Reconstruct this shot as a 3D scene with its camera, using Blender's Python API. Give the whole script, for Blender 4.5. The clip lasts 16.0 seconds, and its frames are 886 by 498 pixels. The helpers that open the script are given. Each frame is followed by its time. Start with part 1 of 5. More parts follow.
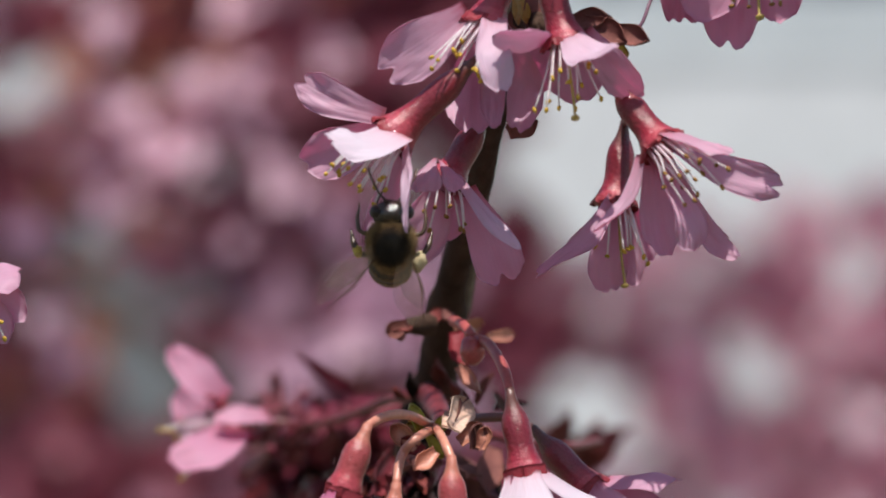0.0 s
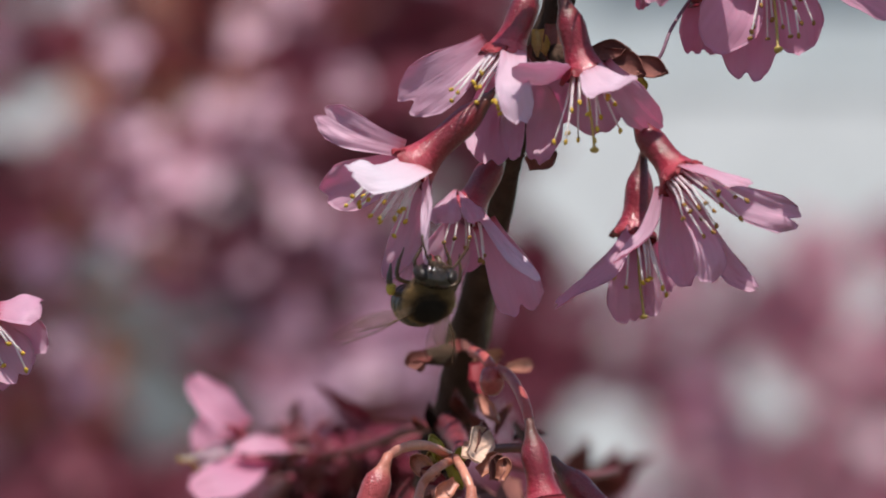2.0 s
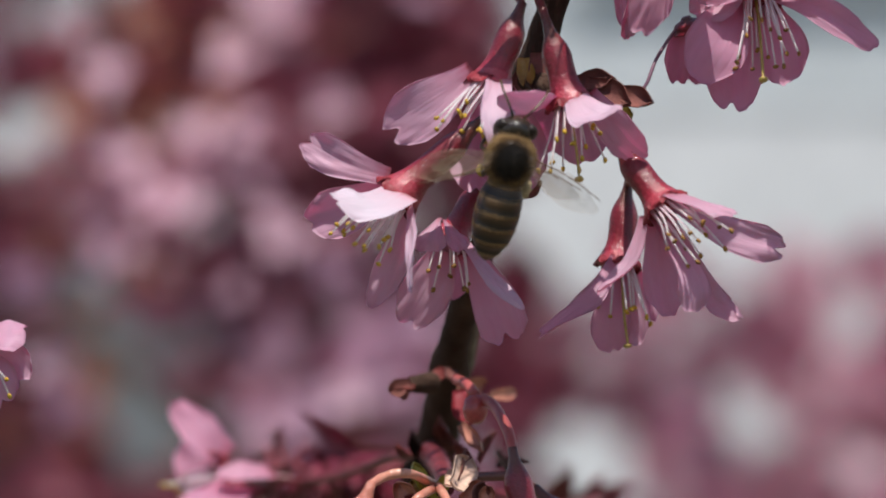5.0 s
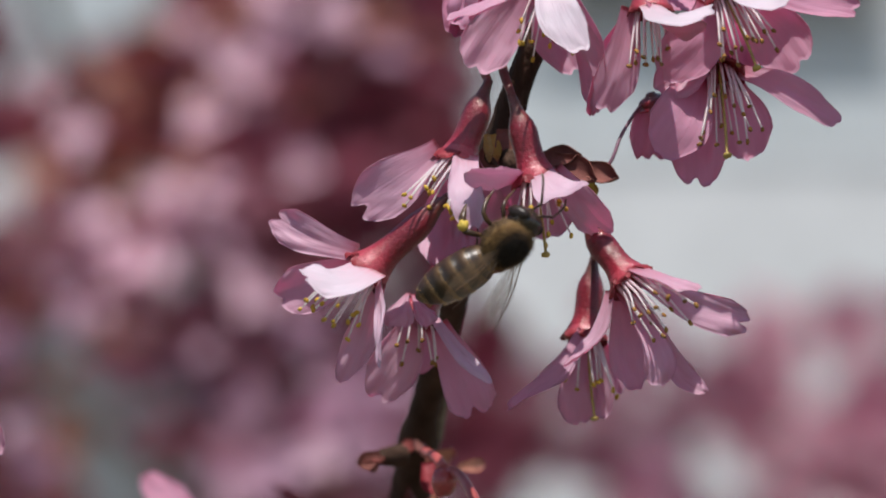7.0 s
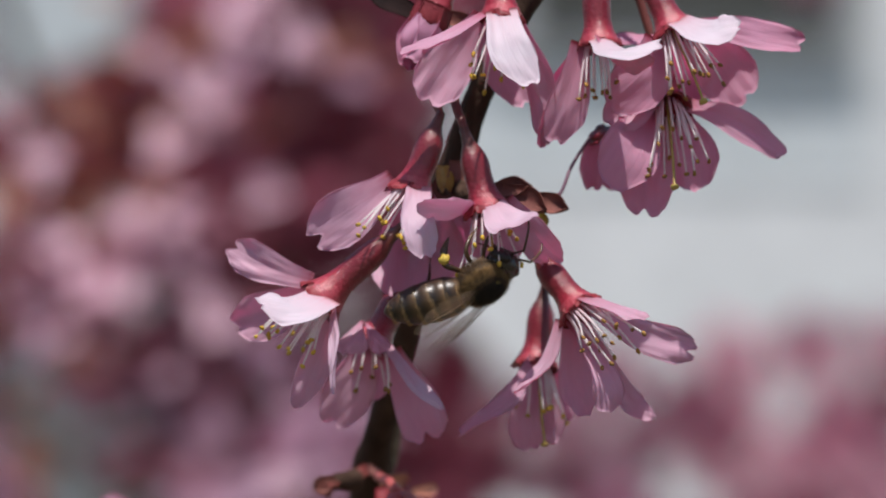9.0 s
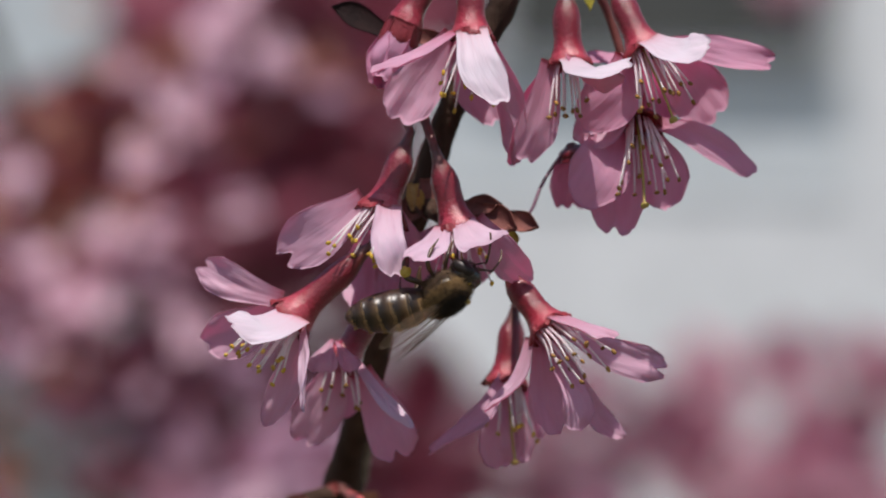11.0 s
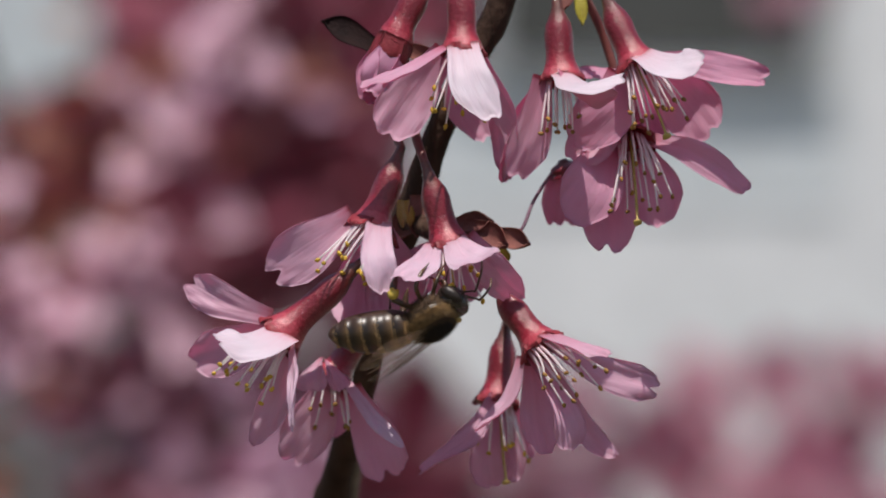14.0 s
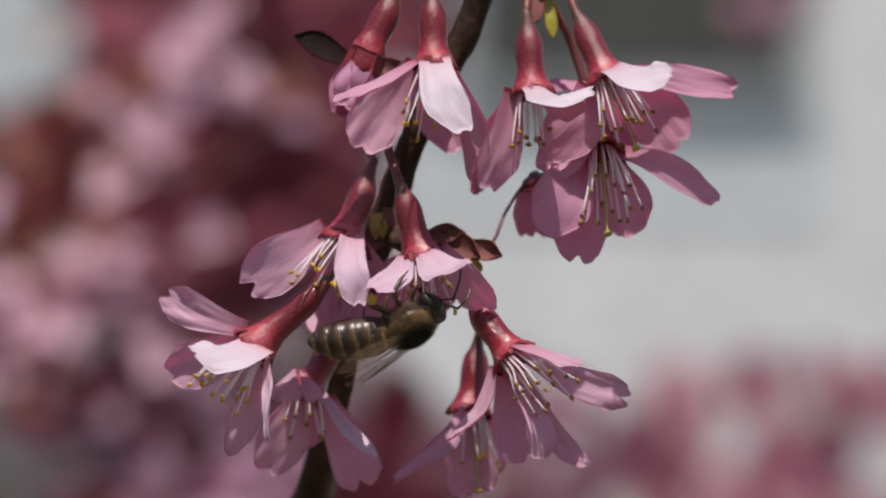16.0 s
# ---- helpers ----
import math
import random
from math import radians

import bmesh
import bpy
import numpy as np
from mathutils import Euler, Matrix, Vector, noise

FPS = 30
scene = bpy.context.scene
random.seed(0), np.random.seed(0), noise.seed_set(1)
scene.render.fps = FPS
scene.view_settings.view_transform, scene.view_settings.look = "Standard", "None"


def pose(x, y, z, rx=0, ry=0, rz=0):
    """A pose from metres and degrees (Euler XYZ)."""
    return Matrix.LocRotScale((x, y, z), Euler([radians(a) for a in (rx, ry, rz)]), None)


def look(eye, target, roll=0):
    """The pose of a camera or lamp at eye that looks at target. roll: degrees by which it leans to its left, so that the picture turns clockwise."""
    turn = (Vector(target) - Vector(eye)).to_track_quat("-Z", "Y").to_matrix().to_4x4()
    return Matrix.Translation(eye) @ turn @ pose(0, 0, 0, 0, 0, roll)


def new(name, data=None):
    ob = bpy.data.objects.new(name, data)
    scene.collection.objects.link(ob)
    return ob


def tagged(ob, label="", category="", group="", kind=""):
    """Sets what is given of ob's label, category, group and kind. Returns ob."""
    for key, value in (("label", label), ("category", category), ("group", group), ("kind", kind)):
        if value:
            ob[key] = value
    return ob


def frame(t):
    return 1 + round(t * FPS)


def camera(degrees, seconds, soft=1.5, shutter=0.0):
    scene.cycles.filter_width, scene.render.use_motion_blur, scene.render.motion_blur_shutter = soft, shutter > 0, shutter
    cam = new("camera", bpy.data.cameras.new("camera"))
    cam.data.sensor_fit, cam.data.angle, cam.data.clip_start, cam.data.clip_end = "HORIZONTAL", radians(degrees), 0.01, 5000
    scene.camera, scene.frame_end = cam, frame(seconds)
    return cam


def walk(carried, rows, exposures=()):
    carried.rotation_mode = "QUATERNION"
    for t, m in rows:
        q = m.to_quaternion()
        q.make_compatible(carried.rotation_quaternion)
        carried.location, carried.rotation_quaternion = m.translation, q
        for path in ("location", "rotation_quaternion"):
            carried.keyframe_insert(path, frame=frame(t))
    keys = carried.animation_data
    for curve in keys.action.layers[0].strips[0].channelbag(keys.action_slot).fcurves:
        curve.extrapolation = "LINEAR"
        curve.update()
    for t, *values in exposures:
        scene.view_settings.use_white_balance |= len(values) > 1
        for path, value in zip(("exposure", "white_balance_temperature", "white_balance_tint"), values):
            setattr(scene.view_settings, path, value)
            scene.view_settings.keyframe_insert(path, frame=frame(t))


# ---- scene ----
# Camera: rows of seconds, millimetres from its middle place, and turn, tilt and roll in degrees.
REACH = 0.448
HEIGHT = 1.6
cam = camera(10.0, 16.0, soft=1.9, shutter=0.5)
cam.data.dof.use_dof = True
cam.data.dof.focus_distance = REACH
cam.data.dof.aperture_fstop = 29.0
CAMERA_ROWS = [
    (0, 0.50, 6.52, -3.45, 0.383, -1.092, -0.056),
    (0.5, 0.28, 6.24, -3.04, 0.433, -1.042, -0.069),
    (1, -0.02, 5.08, -3.07, 0.469, -0.935, -0.075),
    (1.5, -0.04, 4.84, -3.30, 0.520, -0.823, 0.029),
    (2, -0.03, 4.84, -2.75, 0.536, -0.824, -0.072),
    (2.5, 0.12, 5.49, -2.78, 0.543, -0.770, -0.015),
    (3, 0.13, 5.28, -3.11, 0.519, -0.693, 0.110),
    (5.5, -0.32, 4.31, -1.53, 0.295, -0.520, 0.206),
    (6, -0.33, 2.39, -1.02, 0.189, -0.350, 0.056),
    (6.5, -0.31, 0.93, -0.58, 0.040, -0.172, 0.074),
    (7, 0.00, 0.00, 0.00, 0.000, 0.000, 0.000),
    (7.5, 0.02, -4.31, 0.32, -0.085, 0.126, 0.077),
    (8, 0.56, -4.81, 0.39, -0.151, 0.194, 0.131),
    (8.5, 1.12, -5.86, 0.41, -0.246, 0.233, 0.145),
    (9, 1.34, -9.34, 0.41, -0.361, 0.277, 0.115),
    (11.5, 2.19, -9.20, 1.04, -0.636, 0.440, 0.147),
    (12, 2.30, -8.29, 1.15, -0.639, 0.448, 0.165),
    (12.5, 2.11, -6.45, 1.35, -0.652, 0.442, 0.023),
    (13, 1.85, -4.82, 1.41, -0.670, 0.448, 0.137),
    (13.5, 1.80, -4.97, 1.60, -0.693, 0.487, 0.122),
    (14, 2.08, -4.19, 1.53, -0.719, 0.545, 0.194),
    (14.5, 2.35, -5.00, 1.62, -0.766, 0.577, 0.147),
    (15, 2.31, -6.49, 1.61, -0.859, 0.606, 0.167),
    (15.5, 2.41, -8.15, 1.53, -0.934, 0.634, -0.030),
    (16, 2.71, -9.20, 1.44, -0.942, 0.683, -0.055),
]
walk(cam, [(t, pose(x / 1000, y / 1000 - REACH, HEIGHT + z / 1000, 90 + tilt, 0, turn) @ pose(0, 0, 0, 0, 0, roll))
           for t, x, y, z, turn, tilt, roll in CAMERA_ROWS],
     [(0.0, 0.21, 6600, 12.0), (6.0, 0.12, 6600, 12.0), (9.0, 0.08, 6550, 13.0), (11.5, 0.02, 6650, 14.0), (15.0, 0.0, 6800, 14.0), (16.0, -0.05, 6850, 14.0)])

# World and sun.
SUN_UP, SUN_TURN = 73.0, 4.0  # elevation; degrees to the right of the line behind the camera
world = bpy.data.worlds.new("sky")
scene.world = world
world.use_nodes = True
sky = world.node_tree.nodes.new("ShaderNodeTexSky")
sky.sky_type = "NISHITA"
sky.sun_disc = False
sky.sun_elevation = radians(SUN_UP)
sky.sun_rotation = radians(180 - SUN_TURN)
back = world.node_tree.nodes["Background"]
back.inputs["Strength"].default_value = 0.105
world.node_tree.links.new(sky.outputs["Color"], back.inputs["Color"])
sun = new("sun", bpy.data.lights.new("sun", "SUN"))
sun.data.energy = 4.9
sun.data.angle = radians(0.53)
sun.data.color = (1.0, 0.97, 0.93)
sun_from = Vector((math.sin(radians(SUN_TURN)) * math.cos(radians(SUN_UP)),
                   -math.cos(radians(SUN_TURN)) * math.cos(radians(SUN_UP)), math.sin(radians(SUN_UP))))
sun.matrix_world = look(sun_from * 5 + Vector((0, 0, HEIGHT)), (0, 0, HEIGHT))

# ---------------------------------------------------------------- materials
MM = 0.001


def shader(name):
    m = bpy.data.materials.new(name)
    m.use_nodes = True
    nt = m.node_tree
    return m, nt, nt.nodes["Principled BSDF"]


def node(nt, kind, **sets):
    n = nt.nodes.new(kind)
    for key, value in sets.items():
        n.inputs[key].default_value = value
    return n


def ramp(nt, fac, stops):
    r = nt.nodes.new("ShaderNodeValToRGB")
    e = r.color_ramp.elements
    while len(e) < len(stops):
        e.new(0.5)
    for el, (p, c) in zip(e, stops):
        el.position, el.color = p, (*c, 1)
    nt.links.new(fac, r.inputs["Fac"])
    return r.outputs["Color"]


def mix(nt, fac, a, b, blend="MIX"):
    m = nt.nodes.new("ShaderNodeMix")
    m.data_type, m.blend_type = "RGBA", blend
    for sock, v in ((m.inputs[0], fac), (m.inputs[6], a), (m.inputs[7], b)):
        if isinstance(v, bpy.types.NodeSocket):
            nt.links.new(v, sock)
        elif isinstance(v, (int, float)):
            sock.default_value = v
        else:
            sock.default_value = (*v, 1)
    return m.outputs[2]


def grain(nt, scale, detail=4.0, coord="Object", stretch=(1, 1, 1), rough=0.55):
    c = nt.nodes.new("ShaderNodeTexCoord")
    mp = nt.nodes.new("ShaderNodeMapping")
    mp.inputs["Scale"].default_value = stretch
    nz = node(nt, "ShaderNodeTexNoise", Scale=scale, Detail=detail, Roughness=rough)
    nt.links.new(c.outputs[coord], mp.inputs["Vector"])
    nt.links.new(mp.outputs["Vector"], nz.inputs["Vector"])
    return nz.outputs["Fac"]


def relief(nt, b, fac, strength, distance):
    bp = node(nt, "ShaderNodeBump", Strength=strength, Distance=distance)
    nt.links.new(fac, bp.inputs["Height"])
    nt.links.new(bp.outputs["Normal"], b.inputs["Normal"])


def organic(name, stops, scale=600.0, rough=0.5, bump=0.3, depth=0.0001, coat=0.0, stretch=(1, 1, 1), fleck=None, spec=0.5):
    """A mottled plant surface: colours over a noise at two scales, with fine relief."""
    m, nt, b = shader(name)
    coarse = grain(nt, scale, stretch=stretch)
    fine = grain(nt, scale * 7, 3.0, stretch=stretch)
    col = ramp(nt, coarse, stops)
    col = mix(nt, 0.25, col, ramp(nt, fine, [(0.35, (0.25, 0.25, 0.25)), (0.65, (1, 1, 1))]), "MULTIPLY")
    info = nt.nodes.new("ShaderNodeObjectInfo")
    if fleck:
        col = mix(nt, ramp(nt, grain(nt, scale * 3, 2.0), [(0.62, (0, 0, 0)), (0.7, (1, 1, 1))]), col, fleck)
    hsv = nt.nodes.new("ShaderNodeHueSaturation")
    mr = node(nt, "ShaderNodeMapRange")
    mr.inputs[3].default_value, mr.inputs[4].default_value = 0.85, 1.15
    nt.links.new(info.outputs["Random"], mr.inputs[0])
    nt.links.new(mr.outputs[0], hsv.inputs["Value"])
    nt.links.new(col, hsv.inputs["Color"])
    nt.links.new(hsv.outputs["Color"], b.inputs["Base Color"])
    b.inputs["Roughness"].default_value = rough
    b.inputs["Coat Weight"].default_value = coat
    b.inputs["Coat Roughness"].default_value = 0.22
    b.inputs["Specular IOR Level"].default_value = spec
    relief(nt, b, fine, bump, depth)
    return m


def petal_material(name, tip, foot, vein, through_part=0.56, sap=(1.0, 0.56, 0.78)):
    """Thin petal tissue: veined along its length, deeper at the foot, half of the light goes through."""
    m, nt, b = shader(name)
    uv = nt.nodes.new("ShaderNodeUVMap")
    sep = nt.nodes.new("ShaderNodeSeparateXYZ")
    nt.links.new(uv.outputs["UV"], sep.inputs["Vector"])
    along = ramp(nt, sep.outputs["Y"], [(0.0, tuple(q * f for q, f in zip((0.62, 0.30, 0.30), foot))), (0.025, tuple(q * f for q, f in zip((0.8, 0.45, 0.45), foot))), (0.07, foot), (0.18, tuple(0.4 * f + 0.6 * t for f, t in zip(foot, tip))), (0.6, tip),
                                        (1.0, tuple(0.82 * t + 0.18 * f for f, t in zip(foot, tip)))])
    veins = grain(nt, 1.0, 3.0, "UV", (22, 1.6, 1))
    blot = grain(nt, 420.0, 3.0)
    col = mix(nt, ramp(nt, veins, [(0.40, (0.45, 0.45, 0.45)), (0.56, (0, 0, 0))]), along, vein)
    col = mix(nt, ramp(nt, blot, [(0.55, (0, 0, 0)), (0.8, (0.25, 0.25, 0.25))]), col, foot)
    info = nt.nodes.new("ShaderNodeObjectInfo")
    hsv = nt.nodes.new("ShaderNodeHueSaturation")
    mr = node(nt, "ShaderNodeMapRange")
    mr.inputs[3].default_value, mr.inputs[4].default_value = 0.88, 1.12
    nt.links.new(info.outputs["Random"], mr.inputs[0])
    nt.links.new(mr.outputs[0], hsv.inputs["Saturation"])
    nt.links.new(col, hsv.inputs["Color"])
    nt.links.new(hsv.outputs["Color"], b.inputs["Base Color"])
    b.inputs["Roughness"].default_value = 0.5
    b.inputs["Sheen Weight"].default_value = 0.15
    relief(nt, b, veins, 0.45, 0.00018)
    tr = nt.nodes.new("ShaderNodeBsdfTranslucent")
    nt.links.new(mix(nt, 1.0, hsv.outputs["Color"], sap, "MULTIPLY"), tr.inputs["Color"])
    ms = nt.nodes.new("ShaderNodeMixShader")
    ms.inputs[0].default_value = through_part
    nt.links.new(b.outputs[0], ms.inputs[1])
    nt.links.new(tr.outputs[0], ms.inputs[2])
    nt.links.new(ms.outputs[0], nt.nodes["Material Output"].inputs["Surface"])
    return m


PETAL = petal_material("petal_pink", (0.80, 0.575, 0.705), (0.71, 0.28, 0.40), (0.75, 0.51, 0.645), 0.58, (1.0, 0.57, 0.73))
# Full sun on front petals is put into this near-white colour.
PETAL_SUNLIT = petal_material("petal_sunlit_white", (0.78, 0.755, 0.80), (0.76, 0.50, 0.58), (0.76, 0.705, 0.77), 0.44, (1.0, 0.62, 0.78))
# Pink petal again, softer sun put into its colour.
PETAL_LIT = petal_material("petal_lit_pink", (0.79, 0.655, 0.755), (0.73, 0.40, 0.50), (0.76, 0.60, 0.70), 0.48, (1.0, 0.63, 0.79))
PETAL_DEEP = petal_material("petal_rose", (0.82, 0.54, 0.685), (0.70, 0.25, 0.37), (0.77, 0.48, 0.63), 0.62, (1.0, 0.55, 0.72))
PETAL_STRONG = petal_material("petal_strong_pink", (0.80, 0.43, 0.62), (0.64, 0.17, 0.32), (0.76, 0.35, 0.54), 0.5, (1.0, 0.52, 0.74))
BUD_PETAL = petal_material("petal_deep_pink", (0.78, 0.30, 0.48), (0.60, 0.10, 0.22), (0.66, 0.18, 0.34), 0.3)


def calyx_material(name, top, mid, low):
    """Red flower tube: brown-green where the stalk joins, maroon in the middle, brighter red towards the mouth."""
    m, nt, b = shader(name)
    uv = nt.nodes.new("ShaderNodeUVMap")
    sep = nt.nodes.new("ShaderNodeSeparateXYZ")
    nt.links.new(uv.outputs["UV"], sep.inputs["Vector"])
    wob = nt.nodes.new("ShaderNodeMath")
    wob.operation = "MULTIPLY_ADD"
    nt.links.new(grain(nt, 500.0, 3.0), wob.inputs[0])
    wob.inputs[1].default_value = 0.35
    nt.links.new(sep.outputs["Y"], wob.inputs[2])
    col = ramp(nt, wob.outputs[0], [(0.10, top), (0.34, mid), (0.75, mid), (1.0, low), (1.15, tuple(0.6 * c + 0.15 * k for c, k in zip(low, (1.5, 0.25, 0.32))))])
    streak = grain(nt, 1.0, 3.0, "UV", (30, 2.5, 1))
    col = mix(nt, ramp(nt, streak, [(0.52, (0, 0, 0)), (0.78, (0.30, 0.30, 0.30))]), col, (0.40, 0.09, 0.08))
    fine = grain(nt, 2600.0, 3.0, rough=0.75)
    col = mix(nt, 0.35, col, ramp(nt, fine, [(0.35, (0.3, 0.3, 0.3)), (0.65, (1, 1, 1))]), "MULTIPLY")
    nt.links.new(col, b.inputs["Base Color"])
    b.inputs["Roughness"].default_value = 0.40
    b.inputs["Specular IOR Level"].default_value = 0.22
    b.inputs["Coat Weight"].default_value = 0.85
    b.inputs["Coat Roughness"].default_value = 0.15
    relief(nt, b, fine, 0.9, 0.00015)
    nt.links.new(b.inputs["Normal"].links[0].from_socket, b.inputs["Coat Normal"])
    return m


CALYX = calyx_material("calyx_red", (0.10, 0.030, 0.018), (0.185, 0.010, 0.020), (0.33, 0.018, 0.036))
CALYX_PALE = calyx_material("calyx_pale_red", (0.50, 0.17, 0.11), (0.36, 0.055, 0.055), (0.44, 0.045, 0.060))
SEPAL = organic("sepal_red", [(0.3, (0.16, 0.012, 0.020)), (0.7, (0.32, 0.035, 0.045))], 700, 0.55, 0.6, 0.00012, 0.05, spec=0.3)
PEDICEL = organic("pedicel_red_green", [(0.3, (0.11, 0.020, 0.020)), (0.7, (0.20, 0.055, 0.036))], 400, 0.5, 0.3, 0.00006, 0.05)
STEM_DARK = organic("stem_dark_red", [(0.3, (0.09, 0.012, 0.016)), (0.7, (0.24, 0.030, 0.040))], 400, 0.5, 0.4, 0.00006, 0.1)
CRIMSON = organic("bract_crimson", [(0.3, (0.10, 0.008, 0.020)), (0.7, (0.24, 0.022, 0.050))], 500, 0.5, 0.4, 0.0001)
STEM_RED = organic("stem_red", [(0.3, (0.28, 0.040, 0.042)), (0.7, (0.44, 0.095, 0.075))], 400, 0.45, 0.3, 0.00006, 0.2)
PEDICEL_PURPLE = organic("pedicel_purple", [(0.3, (0.16, 0.07, 0.11)), (0.7, (0.26, 0.13, 0.18))], 400, 0.5, 0.3, 0.00006, 0.1)
PEDICEL_PALE = organic("pedicel_orange", [(0.3, (0.52, 0.16, 0.11)), (0.7, (0.62, 0.30, 0.20))], 400, 0.42, 0.3, 0.00006, 0.2)


def filament_material():
    """White threads that let some light through, faintly pink at the foot."""
    m, nt, b = shader("filament_white")
    uv = nt.nodes.new("ShaderNodeUVMap")
    sep = nt.nodes.new("ShaderNodeSeparateXYZ")
    nt.links.new(uv.outputs["UV"], sep.inputs["Vector"])
    col = ramp(nt, sep.outputs["Y"], [(0.0, (0.92, 0.66, 0.73)), (0.4, (0.94, 0.84, 0.87)), (1.0, (0.94, 0.90, 0.87))])
    col = mix(nt, 0.12, col, ramp(nt, grain(nt, 3000.0, 2.0), [(0.4, (0.6, 0.6, 0.6)), (0.6, (1, 1, 1))]), "MULTIPLY")
    nt.links.new(col, b.inputs["Base Color"])
    b.inputs["Roughness"].default_value = 0.45
    tr = nt.nodes.new("ShaderNodeBsdfTranslucent")
    nt.links.new(col, tr.inputs["Color"])
    ms = nt.nodes.new("ShaderNodeMixShader")
    ms.inputs[0].default_value = 0.6
    nt.links.new(b.outputs[0], ms.inputs[1])
    nt.links.new(tr.outputs[0], ms.inputs[2])
    nt.links.new(ms.outputs[0], nt.nodes["Material Output"].inputs["Surface"])
    return m


FILAMENT = filament_material()
ANTHER = organic("anther_yellow", [(0.3, (0.48, 0.26, 0.02)), (0.7, (0.72, 0.48, 0.05))], 2500, 0.75, 0.8, 0.00008)
ANTHER_BROWN = organic("anther_brown", [(0.3, (0.20, 0.09, 0.02)), (0.7, (0.42, 0.22, 0.04))], 2500, 0.75, 0.8, 0.00008)
STYLE = organic("style_green_yellow", [(0.3, (0.34, 0.22, 0.04)), (0.7, (0.52, 0.38, 0.10))], 900, 0.5, 0.2)
BARK = organic("twig_bark", [(0.3, (0.036, 0.018, 0.011)), (0.55, (0.070, 0.037, 0.024)), (0.8, (0.12, 0.078, 0.052))], 260, 0.85, 0.9, 0.0005, spec=0.2,
               stretch=(1, 1, 0.35))
BARK_LIT_EDGE = organic("bark_lit_edge", [(0.3, (0.16, 0.13, 0.09)), (0.7, (0.34, 0.30, 0.23))], 300, 0.6, 0.6, 0.0002)
BUD_RED = organic("bud_glossy_red", [(0.3, (0.24, 0.025, 0.030)), (0.7, (0.40, 0.070, 0.060))], 500, 0.28, 0.4, 0.0001, 0.3)
DUSTY = organic("bract_dusty_red", [(0.3, (0.22, 0.060, 0.075)), (0.7, (0.34, 0.13, 0.14))], 500, 0.7, 0.4, 0.0001)
SCALE_DARK = organic("bud_scale_brown", [(0.3, (0.13, 0.036, 0.030)), (0.7, (0.25, 0.085, 0.062))], 500, 0.85, 0.6, 0.0001)
SCALE_RED = organic("bud_scale_red", [(0.3, (0.12, 0.018, 0.018)), (0.7, (0.27, 0.055, 0.040))], 500, 0.6, 0.5, 0.0001, 0.0, spec=0.3)
SCALE_RUST = organic("bud_scale_rust", [(0.3, (0.36, 0.11, 0.070)), (0.7, (0.56, 0.24, 0.15))], 500, 0.5, 0.5, 0.0001, 0.1)
SCALE_TAN = organic("bud_scale_tan", [(0.3, (0.60, 0.36, 0.25)), (0.7, (0.80, 0.58, 0.44))], 500, 0.6, 0.6, 0.0001)
SCALE_GOLD = organic("bud_scale_gold", [(0.3, (0.32, 0.14, 0.02)), (0.7, (0.54, 0.30, 0.04))], 500, 0.5, 0.4, 0.0001)
CLUMP_AMBER = organic("clump_amber", [(0.3, (0.20, 0.085, 0.012)), (0.7, (0.36, 0.17, 0.025))], 500, 0.6, 0.4, 0.0001)
SCALE_GREEN = organic("bud_scale_green", [(0.3, (0.24, 0.20, 0.02)), (0.7, (0.46, 0.40, 0.05))], 500, 0.5, 0.4, 0.0001)
LEAF_DARK = organic("leaf_dark_red", [(0.3, (0.007, 0.003, 0.003)), (0.7, (0.020, 0.008, 0.007))], 400, 0.8, 0.6, 0.0002, spec=0.15)
CHITIN = organic("bee_chitin_black", [(0.3, (0.012, 0.009, 0.007)), (0.7, (0.034, 0.024, 0.016))], 900, 0.34, 0.15, 0.00004, spec=0.4)
HEAD_SHELL = organic("bee_head_shell", [(0.3, (0.012, 0.009, 0.006)), (0.7, (0.038, 0.026, 0.016))], 700, 0.16, 0.5, 0.0001, spec=0.6)
BEE_EYE = organic("bee_eye", [(0.3, (0.012, 0.008, 0.006)), (0.7, (0.03, 0.02, 0.015))], 5000, 0.40, 0.3, 0.00002, 0.0, spec=0.3)
BEE_LEG = organic("bee_leg_dark_brown", [(0.3, (0.035, 0.019, 0.009)), (0.7, (0.13, 0.070, 0.030))], 900, 0.35, 0.4, 0.00005)
BEE_HAIR = organic("bee_hair_tawny", [(0.3, (0.20, 0.108, 0.034)), (0.7, (0.42, 0.26, 0.10))], 1200, 0.7, 0.1)
BEE_HAIR_DARK = organic("bee_hair_dark", [(0.3, (0.05, 0.026, 0.011)), (0.7, (0.15, 0.082, 0.034))], 1200, 0.7, 0.1)
BEE_HAIR_BLACK = organic("bee_hair_black", [(0.3, (0.014, 0.008, 0.004)), (0.7, (0.045, 0.026, 0.012))], 1200, 0.7, 0.1)
BEE_HAIR_PALE = organic("bee_hair_pale", [(0.3, (0.34, 0.20, 0.075)), (0.7, (0.52, 0.33, 0.14))], 1200, 0.7, 0.1)
POLLEN_CREAM = organic("pollen_cream", [(0.3, (0.56, 0.43, 0.22)), (0.7, (0.76, 0.63, 0.38))], 3000, 0.8, 0.8, 0.0001)
POLLEN = organic("pollen_yellow", [(0.3, (0.62, 0.40, 0.04)), (0.7, (0.80, 0.62, 0.12))], 3000, 0.8, 0.8, 0.0001)


